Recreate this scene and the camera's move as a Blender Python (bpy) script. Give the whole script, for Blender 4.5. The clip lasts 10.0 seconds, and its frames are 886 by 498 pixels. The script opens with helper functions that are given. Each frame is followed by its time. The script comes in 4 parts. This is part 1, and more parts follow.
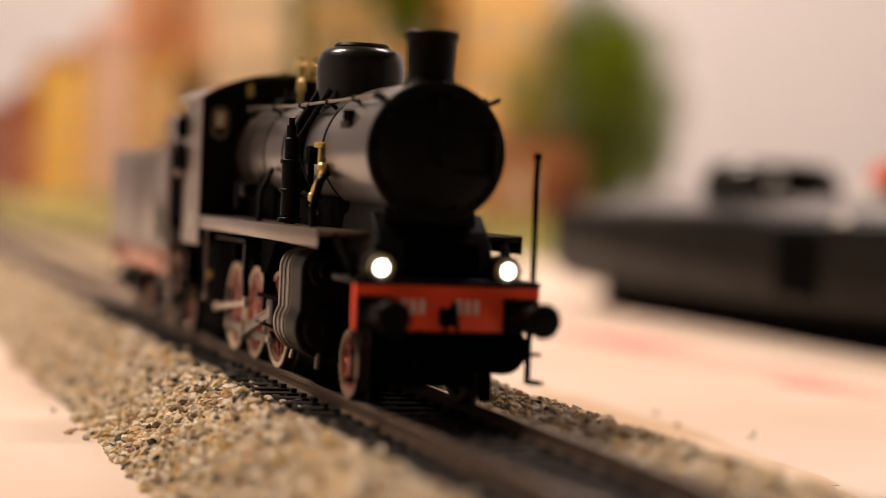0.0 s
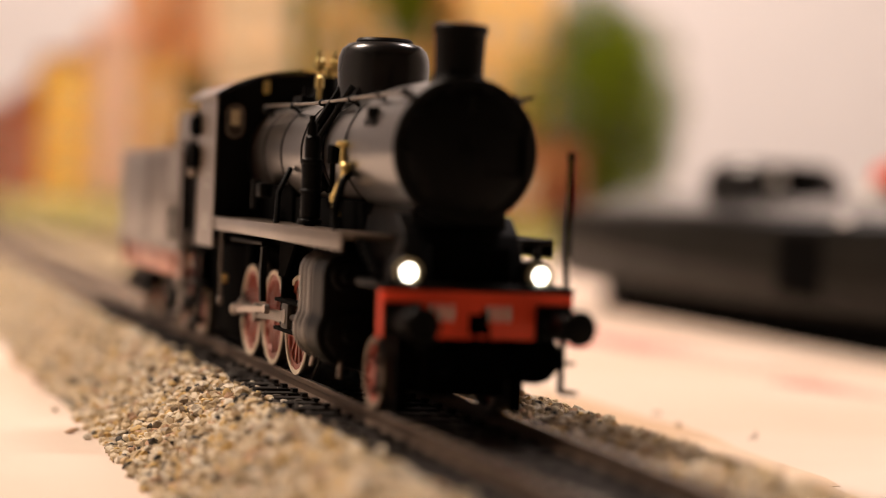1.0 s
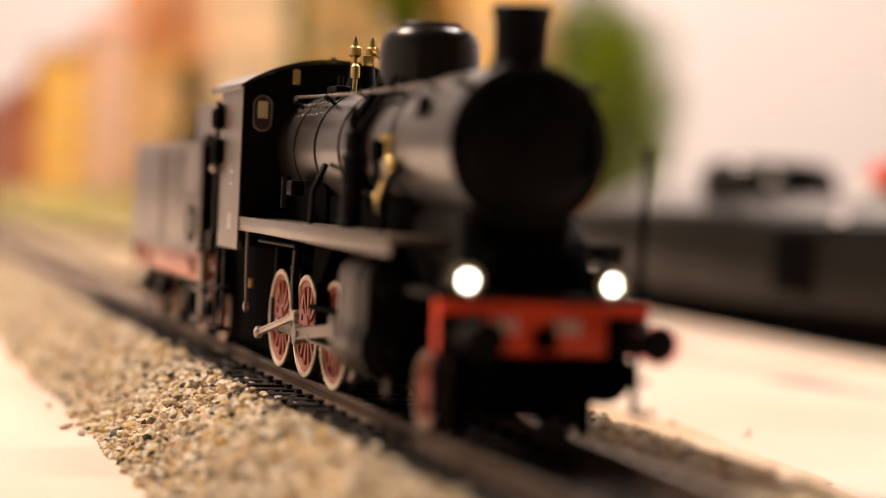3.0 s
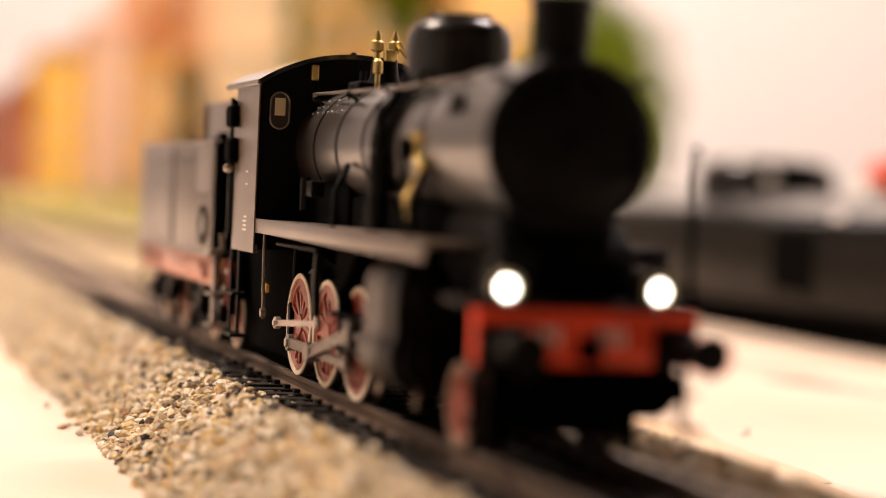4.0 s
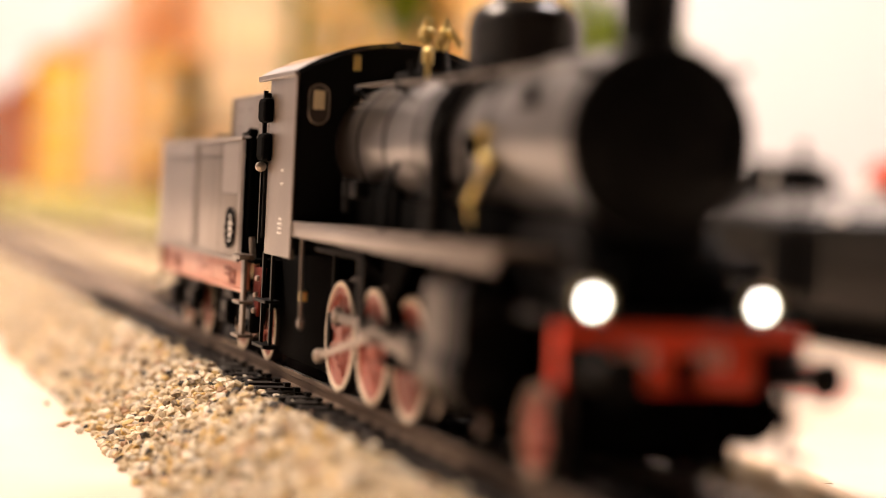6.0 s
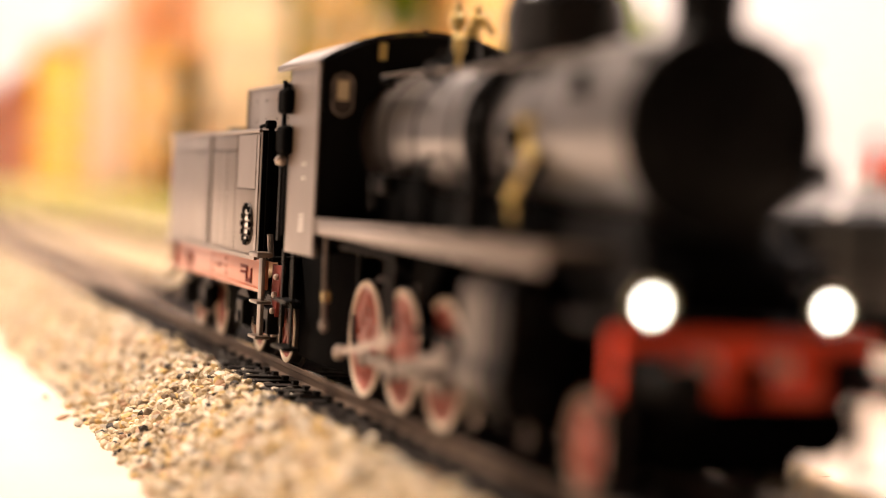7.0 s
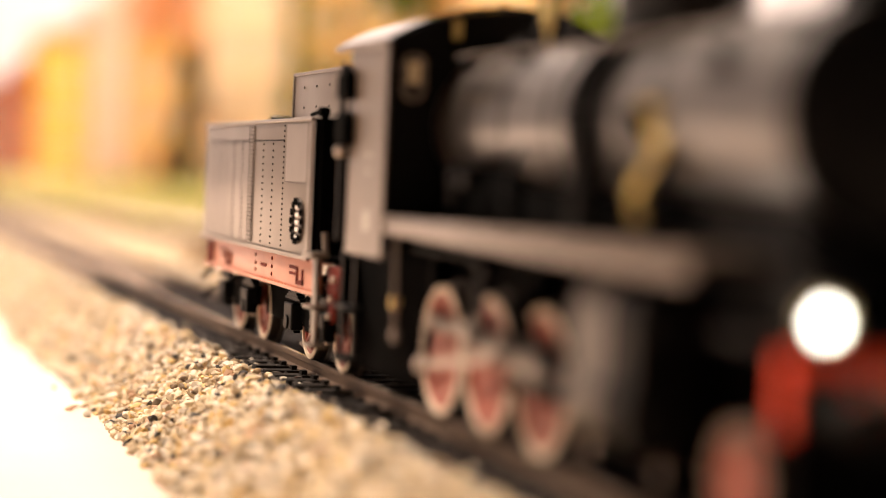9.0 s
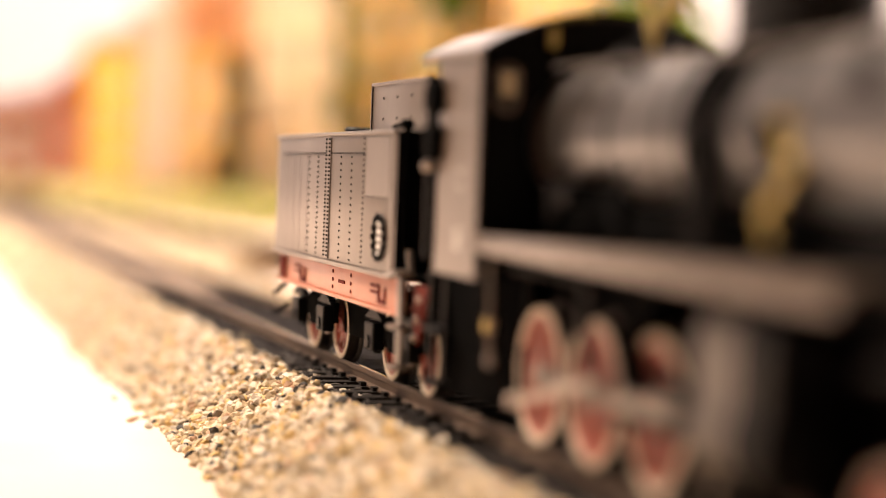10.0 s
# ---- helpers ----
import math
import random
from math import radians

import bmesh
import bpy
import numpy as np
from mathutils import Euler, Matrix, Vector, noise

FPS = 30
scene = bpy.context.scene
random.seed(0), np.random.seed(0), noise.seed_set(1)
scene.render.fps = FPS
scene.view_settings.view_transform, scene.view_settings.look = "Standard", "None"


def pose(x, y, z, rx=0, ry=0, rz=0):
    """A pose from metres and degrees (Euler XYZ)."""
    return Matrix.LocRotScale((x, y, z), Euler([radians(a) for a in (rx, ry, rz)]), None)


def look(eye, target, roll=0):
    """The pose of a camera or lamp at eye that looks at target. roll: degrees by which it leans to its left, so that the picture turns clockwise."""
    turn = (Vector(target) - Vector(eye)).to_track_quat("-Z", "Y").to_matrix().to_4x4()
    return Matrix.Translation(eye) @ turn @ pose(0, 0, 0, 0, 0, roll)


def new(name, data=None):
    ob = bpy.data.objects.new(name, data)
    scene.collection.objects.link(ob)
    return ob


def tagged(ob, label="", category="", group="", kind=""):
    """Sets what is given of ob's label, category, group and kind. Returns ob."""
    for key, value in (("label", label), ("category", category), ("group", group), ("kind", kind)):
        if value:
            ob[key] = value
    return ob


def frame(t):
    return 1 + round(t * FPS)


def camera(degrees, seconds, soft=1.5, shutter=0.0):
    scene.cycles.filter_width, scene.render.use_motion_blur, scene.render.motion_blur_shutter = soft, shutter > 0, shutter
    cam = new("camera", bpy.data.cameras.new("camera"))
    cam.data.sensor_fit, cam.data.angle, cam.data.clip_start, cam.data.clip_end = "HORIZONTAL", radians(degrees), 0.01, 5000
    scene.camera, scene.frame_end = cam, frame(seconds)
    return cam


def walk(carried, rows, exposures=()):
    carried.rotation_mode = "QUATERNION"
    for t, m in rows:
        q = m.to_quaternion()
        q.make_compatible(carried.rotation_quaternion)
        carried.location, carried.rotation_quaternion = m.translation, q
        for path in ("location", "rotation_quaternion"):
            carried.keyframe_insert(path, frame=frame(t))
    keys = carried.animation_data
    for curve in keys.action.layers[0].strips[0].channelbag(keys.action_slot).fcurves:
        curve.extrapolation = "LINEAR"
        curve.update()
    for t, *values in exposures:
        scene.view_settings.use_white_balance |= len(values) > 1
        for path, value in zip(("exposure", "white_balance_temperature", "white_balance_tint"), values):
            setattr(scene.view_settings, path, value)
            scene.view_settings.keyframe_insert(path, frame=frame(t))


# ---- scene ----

MM = 0.001
cam = camera(26.24, 10.0, soft=0.8)
cam.data.dof.use_dof = True
cam.data.dof.focus_distance = 0.299
cam.data.dof.aperture_fstop = 9.0

# seconds, eye in mm, heading, pitch and lean in degrees
CAMERA_ROWS = [
    (0.0, 0.0, 0.0, 34.58, -17.98, -1.6, 2.39), (0.5, 0.14, -0.14, 34.55, -17.96, -1.55, 2.46),
    (1.0, 0.15, -0.07, 34.59, -17.91, -1.6, 2.48), (1.5, 0.06, 0.0, 34.43, -17.98, -1.59, 2.6),
    (2.0, 0.31, -0.07, 34.23, -17.98, -1.59, 2.52), (2.5, 0.47, -0.19, 34.41, -17.97, -1.64, 2.62),
    (4.0, 0.39, -0.13, 34.68, -18.09, -1.72, 2.59), (4.5, 0.44, 0.11, 34.69, -18.09, -1.7, 2.65),
    (5.0, 0.3, 0.44, 34.48, -18.1, -1.62, 2.73), (5.5, 0.57, 0.43, 34.56, -18.05, -1.66, 2.75),
    (7.0, 0.58, -0.06, 34.44, -18.1, -1.91, 2.75), (7.5, 0.71, -0.31, 34.43, -18.15, -1.99, 2.77),
    (8.0, 0.65, -0.65, 34.51, -18.35, -2.12, 2.52), (8.5, 0.05, -0.9, 34.35, -18.5, -2.2, 2.6),
    (9.0, -0.89, -0.97, 34.5, -18.12, -2.24, 2.48), (9.5, -2.01, -1.46, 35.22, -17.22, -2.21, 2.37),
    (10.0, -2.85, -1.64, 35.9, -16.68, -2.22, 2.12)]


def camera_pose(x, y, z, yaw, pitch, lean):
    a, b = radians(yaw), radians(pitch)
    eye = Vector((x, y, z)) * MM
    return look(eye, eye + Vector((-math.sin(a) * math.cos(b), math.cos(a) * math.cos(b), math.sin(b))), lean)


EXPOSURES = [(0.0, -0.44), (1.0, -0.28), (2.5, -0.08), (4.0, 0.12), (5.5, 0.28), (7.0, 0.58), (8.5, 0.62), (10.0, 0.62)]
walk(cam, [(r[0], camera_pose(*r[1:])) for r in CAMERA_ROWS], EXPOSURES)

# ---- light: a warm room lamp beside the layout, backdrop fill, white room round it ----
world = bpy.data.worlds.new("world")
world.use_nodes = True
world.node_tree.nodes["Background"].inputs[0].default_value = (1.0, 0.86, 0.74, 1)
world.node_tree.nodes["Background"].inputs[1].default_value = 0.005
scene.world = world


def area_lamp(name, eye, target, size, watts, colour):
    data = bpy.data.lights.new(name, "AREA")
    data.shape, data.size, data.energy, data.color = "DISK", size, watts, colour
    ob = new(name, data)
    ob.matrix_world = look(eye, target)
    return ob


area_lamp("room_lamp", (-0.52, 0.96, 1.32), (0.08, 0.38, 0.0), 0.35, 42, (1.0, 0.785, 0.635))
# Added fill that brightens the back wall and houses; no known fixture.
area_lamp("ceiling_lamp", (1.0, 1.33, 1.68), (1.0, 2.5, 0.2), 0.4, 65, (1.0, 0.84, 0.785))


# ---- materials ----
def material(name, colour, rough=0.6, metal=0.0, vary=0.15, scale=400.0, bump=0.0, second=None, random_piece=0.0, island=False, emit=None, spec=0.5, coat=0.0):
    """A surface with two scales of variation; second: a colour blended in by a coarse noise."""
    mat = bpy.data.materials.new(name)
    mat.use_nodes = True
    nt = mat.node_tree
    b = nt.nodes["Principled BSDF"]
    b.inputs["Roughness"].default_value, b.inputs["Metallic"].default_value = rough, metal
    b.inputs["Specular IOR Level"].default_value = spec
    b.inputs["Coat Weight"].default_value, b.inputs["Coat Roughness"].default_value, b.inputs["Coat IOR"].default_value = coat, rough * 0.9, 1.8
    tc = nt.nodes.new("ShaderNodeTexCoord")
    fine = nt.nodes.new("ShaderNodeTexNoise")
    fine.inputs["Scale"].default_value, fine.inputs["Detail"].default_value = scale, 5
    coarse = nt.nodes.new("ShaderNodeTexNoise")
    coarse.inputs["Scale"].default_value, coarse.inputs["Detail"].default_value = scale / 9, 3
    for n in (fine, coarse):
        nt.links.new(tc.outputs["Object"], n.inputs["Vector"])
    blend = nt.nodes.new("ShaderNodeMix")
    blend.data_type = "RGBA"
    blend.inputs["A"].default_value = (*colour, 1)
    blend.inputs["B"].default_value = (*(second or [c * (1 - vary) for c in colour]), 1)
    ramp = nt.nodes.new("ShaderNodeMapRange")
    ramp.inputs["From Min"].default_value, ramp.inputs["From Max"].default_value = 0.40, 0.62
    nt.links.new(coarse.outputs["Fac"], ramp.inputs["Value"])
    nt.links.new(ramp.outputs["Result"], blend.inputs["Factor"])
    hsv = nt.nodes.new("ShaderNodeHueSaturation")
    val = nt.nodes.new("ShaderNodeMapRange")
    val.inputs["To Min"].default_value, val.inputs["To Max"].default_value = 1 - vary, 1 + vary
    nt.links.new(fine.outputs["Fac"], val.inputs["Value"])
    last = val.outputs["Result"]
    if random_piece:
        if island:
            src = nt.nodes.new("ShaderNodeNewGeometry").outputs["Random Per Island"]
        else:
            src = nt.nodes.new("ShaderNodeObjectInfo").outputs["Random"]
        m = nt.nodes.new("ShaderNodeMapRange")
        m.inputs["To Min"].default_value, m.inputs["To Max"].default_value = 1 - random_piece, 1 + random_piece
        nt.links.new(src, m.inputs["Value"])
        mul = nt.nodes.new("ShaderNodeMath")
        mul.operation = "MULTIPLY"
        nt.links.new(last, mul.inputs[0])
        nt.links.new(m.outputs["Result"], mul.inputs[1])
        last = mul.outputs[0]
    nt.links.new(last, hsv.inputs["Value"])
    nt.links.new(blend.outputs["Result"], hsv.inputs["Color"])
    nt.links.new(hsv.outputs["Color"], b.inputs["Base Color"])
    rr = nt.nodes.new("ShaderNodeMapRange")
    rr.inputs["To Min"].default_value, rr.inputs["To Max"].default_value = max(0.02, rough - 0.08), min(1, rough + 0.08)
    nt.links.new(coarse.outputs["Fac"], rr.inputs["Value"])
    nt.links.new(rr.outputs["Result"], b.inputs["Roughness"])
    if bump:
        bm_ = nt.nodes.new("ShaderNodeBump")
        bm_.inputs["Strength"].default_value, bm_.inputs["Distance"].default_value = bump, 0.0004
        nt.links.new(fine.outputs["Fac"], bm_.inputs["Height"])
        nt.links.new(bm_.outputs["Normal"], b.inputs["Normal"])
    if emit:
        b.inputs["Emission Color"].default_value, b.inputs["Emission Strength"].default_value = (*emit[:3], 1), emit[3]
    return mat


def stone_material(name, island):
    """Crushed stone: cream, ochre, grey and near-black grains told apart at random."""
    mat = material(name, (0.5, 0.4, 0.25), 0.85, 0, 0.18, 900, 0.3)
    nt = mat.node_tree
    src = nt.nodes.new("ShaderNodeNewGeometry").outputs["Random Per Island"] if island else nt.nodes.new("ShaderNodeObjectInfo").outputs["Random"]
    ramp = nt.nodes.new("ShaderNodeValToRGB")
    ramp.color_ramp.interpolation = "CONSTANT"
    stops = [(0.0, (0.62, 0.50, 0.32)), (0.2, (0.74, 0.65, 0.49)), (0.38, (0.44, 0.35, 0.22)), (0.52, (0.64, 0.46, 0.20)),
             (0.61, (0.54, 0.48, 0.38)), (0.73, (0.80, 0.73, 0.60)), (0.86, (0.22, 0.17, 0.115)), (0.91, (0.52, 0.34, 0.22)), (0.95, (0.05, 0.045, 0.04))]
    e = ramp.color_ramp.elements
    while len(e) < len(stops):
        e.new(0.5)
    for el, (p, c) in zip(e, stops):
        el.position, el.color = p, (*c, 1)
    nt.links.new(src, ramp.inputs["Fac"])
    hsv = next(n for n in nt.nodes if n.type == "HUE_SAT")
    nt.links.new(ramp.outputs["Color"], hsv.inputs["Color"])
    return mat


# Near-zero black; also the shaded copy for front and right-hand faces.
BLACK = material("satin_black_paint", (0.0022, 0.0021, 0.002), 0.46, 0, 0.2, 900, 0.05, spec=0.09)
# Lighter copy of the same black: reflected wall light held in the colour.
LITBLACK = material("lit_black_paint", (0.088, 0.062, 0.042), 0.34, 0, 0.12, 700, 0.05, spec=0.7, coat=0.3)
BOILERP = material("boiler_black_paint", (0.015, 0.011, 0.0075), 0.31, 0, 0.15, 700, 0.04, spec=0.7, coat=0.65)
# Lit copy of the black for the left cylinder, light in its colour.
CYLP = material("lit_cylinder_paint", (0.060, 0.046, 0.034), 0.38, 0, 0.15, 500, 0.05, spec=0.7, coat=0.35)
# Matt black parts; also holds the shade on underframe, brackets and recesses.
DARK = material("matt_black_and_shade", (0.0014, 0.0013, 0.0012), 0.8, 0, 0.2, 900, spec=0.02)
GLOSS = material("gloss_black_plastic", (0.006, 0.006, 0.006), 0.25, 0, 0.2, 500, spec=0.4)
RED = material("signal_red_paint", (0.88, 0.068, 0.018), 0.5, 0, 0.08, 900)
FRAMERED = material("frame_red_paint", (0.44, 0.135, 0.06), 0.38, 0, 0.1, 900, spec=0.7, coat=0.3)
DULLRED = material("moulded_red_relief", (0.12, 0.015, 0.009), 0.65, 0, 0.1, 900, spec=0.15)
WHEELRED = material("wheel_red_plastic", (0.32, 0.062, 0.034), 0.42, 0, 0.12, 900, coat=0.1)
TYRE = material("pale_wheel_tyre", (0.74, 0.64, 0.50), 0.45, 0.0, 0.08, 900)
# Darker tyre colour for the leading wheels only.
DIMTYRE = material("brown_wheel_tyre", (0.21, 0.155, 0.11), 0.5, 0.0, 0.15, 900)
TREAD = material("dark_worn_wheel_metal", (0.045, 0.036, 0.03), 0.5, 0.5, 0.2, 900)
# Cinder colour lowered to carry the engine's shadow on the near bed.
SHADECINDER = material("shaded_cinder_underlay", (0.016, 0.012, 0.009), 0.9, 0, 0.4, 700, 0.6, second=(0.055, 0.039, 0.025))
# Lighter brown for the bed beyond the train.
FARBED = material("brown_track_bed", (0.27, 0.195, 0.135), 0.9, 0, 0.3, 500, 0.5, second=(0.14, 0.10, 0.07))
STEEL = material("bright_rod_metal", (0.44, 0.38, 0.33), 0.38, 0.9, 0.1, 900)
CASE = material("satin_black_case", (0.009, 0.0085, 0.007), 0.34, 0, 0.2, 300, spec=0.035)
ROOFP = material("polished_black_roof", (0.006, 0.007, 0.010), 0.07, 0, 0.2, 300, spec=1.0)
DIMSTEEL = material("dull_rod_metal", (0.20, 0.17, 0.145), 0.42, 0.7, 0.15, 900)
BRASS = material("polished_brass", (0.64, 0.50, 0.19), 0.36, 0.9, 0.1, 900)
# Near-white colour stands in for highlights on the control unit.
STUD = material("pale_highlight_paint", (0.88, 0.84, 0.78), 0.25, 0.0, 0.05, 300)
WHITE = material("white_lettering", (0.75, 0.72, 0.68), 0.7, 0, 0.05, 900)
GLOW = material("lit_headlamp", (1, 0.95, 0.85), 0.4, emit=(1.0, 0.93, 0.80, 11.0))
LAMPRIM = material("pale_lamp_rim", (0.45, 0.42, 0.28), 0.4, 0.4)
PANEGLASS = material("window_glazing", (0.55, 0.46, 0.30), 0.12)
RAIL = material("rail_metal", (0.105, 0.068, 0.044), 0.46, 0.4, 0.25, 600, 0.05)
RAILTOP = material("polished_rail_head", (0.55, 0.50, 0.47), 0.25, 0.9, 0.1, 600)
SLEEPER = material("sleeper_brown_plastic", (0.013, 0.010, 0.008), 0.7, 0, 0.25, 900, 0.1, random_piece=0.3, spec=0.15)
BED = material("ballast_underlay", (0.46, 0.36, 0.22), 0.9, 0, 0.3, 500, 0.6, second=(0.30, 0.22, 0.13))
BOARD = material("cream_painted_board", (0.78, 0.66, 0.56), 0.62, 0, 0.05, 60, 0.05, second=(0.71, 0.555, 0.44))
STONE = stone_material("ballast_stone", False)
STONES = stone_material("ballast_stones", True)


# ---- mesh helpers, in millimetres ----
def mesh_of(bm, name, mat):
    for v in bm.verts:
        v.co *= MM
    bmesh.ops.recalc_face_normals(bm, faces=bm.faces[:])
    me = bpy.data.meshes.new(name)
    bm.to_mesh(me)
    bm.free()
    if mat:
        me.materials.append(mat)
    return me


def part(name, bm, mat, parent=None, label="", smooth=None):
    me = mesh_of(bm, name, mat)
    if smooth is not None:
        me.shade_smooth()
        me.set_sharp_from_angle(angle=radians(smooth))
    ob = new(name, me)
    ob.parent = parent
    return tagged(ob, label)


def join(*bms):
    out = bms[0]
    for b in bms[1:]:
        me = bpy.data.meshes.new("tmp")
        b.to_mesh(me)
        b.free()
        out.from_mesh(me)
        bpy.data.meshes.remove(me)
    return out


def box(x0, x1, y0, y1, z0, z1, r=0.0):
    bm = bmesh.new()
    bmesh.ops.create_cube(bm, size=1)
    for v in bm.verts:
        v.co = Vector(((x0 + x1) / 2 + v.co.x * (x1 - x0), (y0 + y1) / 2 + v.co.y * (y1 - y0), (z0 + z1) / 2 + v.co.z * (z1 - z0)))
    if r:
        bmesh.ops.bevel(bm, geom=bm.edges[:], offset=r, segments=2, profile=0.5, affect="EDGES")
    return bm


AXES = {"x": Matrix.Rotation(radians(90), 4, "Y"), "y": Matrix.Rotation(radians(-90), 4, "X"), "z": Matrix.Identity(4)}


def lathe(points, at, axis="z", n=32):
    """A body of revolution from (radius, height) points, capped."""
    bm = bmesh.new()
    m = Matrix.Translation(at) @ AXES[axis]
    rings = []
    for r, h in points:
        rings.append([bm.verts.new(m @ Vector((r * math.cos(2 * math.pi * i / n), r * math.sin(2 * math.pi * i / n), h))) for i in range(n)])
    for a, b in zip(rings, rings[1:]):
        for i in range(n):
            bm.faces.new((a[i], a[(i + 1) % n], b[(i + 1) % n], b[i]))
    bm.faces.new(rings[0])
    bm.faces.new(rings[-1])
    return bm


def cyl(r, at, length, axis="z", n=24, chamfer=0.0):
    c = min(chamfer, r * 0.5)
    pts = [(r - c, 0), (r, c), (r, length - c), (r - c, length)] if c else [(r, 0), (r, length)]
    return lathe(pts, at, axis, n)


def ring(r_out, r_in, at, length, axis="z", n=40, c=0.15):
    """A ring with chamfered edges."""
    bm = bmesh.new()
    m = Matrix.Translation(at) @ AXES[axis]
    prof = [(r_in, 0), (r_out - c, 0), (r_out, c), (r_out, length - c), (r_out - c, length), (r_in, length)]
    rings = [[bm.verts.new(m @ Vector((r * math.cos(2 * math.pi * i / n), r * math.sin(2 * math.pi * i / n), h))) for i in range(n)] for r, h in prof]
    for a, b in zip(rings, rings[1:] + rings[:1]):
        for i in range(n):
            bm.faces.new((a[i], a[(i + 1) % n], b[(i + 1) % n], b[i]))
    return bm


def tube(path, r, n=10):
    """A round pipe or rod along a path."""
    bm = bmesh.new()
    pts = [Vector(p) for p in path]
    rings = []
    for i, p in enumerate(pts):
        d = (pts[min(i + 1, len(pts) - 1)] - pts[max(i - 1, 0)]).normalized()
        q = d.to_track_quat("Z", "Y").to_matrix()
        rings.append([bm.verts.new(p + q @ Vector((r * math.cos(2 * math.pi * k / n), r * math.sin(2 * math.pi * k / n), 0))) for k in range(n)])
    for a, b in zip(rings, rings[1:]):
        for k in range(n):
            bm.faces.new((a[k], a[(k + 1) % n], b[(k + 1) % n], b[k]))
    bm.faces.new(rings[0])
    bm.faces.new(rings[-1])
    return bm


def prism(outline, a, b, axis="y", r=0.0):
    """A closed outline pushed out from a to b; outline in (x, z) for axis y, (y, z) for x, (x, y) for z."""
    bm = bmesh.new()

    def at(p, h):
        return {"y": (p[0], h, p[1]), "x": (h, p[0], p[1]), "z": (p[0], p[1], h)}[axis]
    lo = [bm.verts.new(at(p, a)) for p in outline]
    hi = [bm.verts.new(at(p, b)) for p in outline]
    n = len(outline)
    bm.faces.new(lo)
    bm.faces.new(hi)
    for i in range(n):
        bm.faces.new((lo[i], lo[(i + 1) % n], hi[(i + 1) % n], hi[i]))
    if r:
        bmesh.ops.recalc_face_normals(bm, faces=bm.faces[:])
        bmesh.ops.bevel(bm, geom=bm.edges[:], offset=r, segments=1, affect="EDGES")
    return bm


def arc(cx, cz, r, a0, a1, n=12):
    return [(cx + r * math.cos(radians(a0 + (a1 - a0) * i / n)), cz + r * math.sin(radians(a0 + (a1 - a0) * i / n))) for i in range(n + 1)]


def thing(name, label, category, x=0, y=0, z=0, group="", kind="", turn=0):
    ob = new(name)
    ob.matrix_basis = pose(x * MM, y * MM, z * MM, 0, 0, turn)
    return tagged(ob, label, category, group, kind)


# ---- room and baseboard ----
CX, RAILZ, BOARDZ = 81.0, 5.0, -8.0


def build_room():
    wall = material("white_room_wall", (0.79, 0.75, 0.71), 0.85, 0, 0.03, 12, 0.05)
    # Dark brown only to cut bounce light on the engine front.
    dim = material("unseen_dark_wall", (0.16, 0.12, 0.09), 0.85, 0, 0.1, 12, 0.05)
    floor_m = material("brown_room_floor", (0.22, 0.15, 0.10), 0.5, 0, 0.2, 20, 0.1)
    for name, b in (("wall_north", (-1700, 2300, 3300, 3400, -900, 1800)), ("wall_east", (2300, 2400, -1800, 3400, -900, 1800)),
                    ("wall_west", (-1800, -1700, -1800, 3400, -900, 1800)), ("wall_south", (-1700, 2300, -1800, -1700, -900, 1800))):
        # South wall and ceiling are unseen; unseen west wall is white to reflect light.
        bright = name in ("wall_north", "wall_east", "wall_west")
        tagged(part(name, box(*b), wall if bright else dim), "plain off-white plastered room wall" if bright else "unseen room wall, dark to cut bounce light", "wall", kind="structure")
    tagged(part("floor", box(-1800, 2400, -1800, 3400, -1000, -900), floor_m), "plain brown room floor below the layout", "floor", kind="structure")
    tagged(part("ceiling", box(-1800, 2400, -1800, 3400, 1800, 1900), dim), "unseen room ceiling, dark to cut bounce light", "ceiling", kind="structure")
    table = thing("layout_table", "cream painted baseboard carrying the model railway", "table", kind="structure")
    part("tabletop", box(-420, 1500, -160, 3000, -30, BOARDZ, 1.0), BOARD, table)
    for x in (-380, 1460):
        for y in (-120, 2960):
            part("leg", box(x - 25, x + 25, y - 25, y + 25, -900, -30, 2), BOARD, table)


build_room()


# ---- locomotive ----
def move_origin(ob, at):
    """Put a part whose mesh is round its own origin at a place in its parent."""
    ob.location = Vector(at) * MM
    return ob


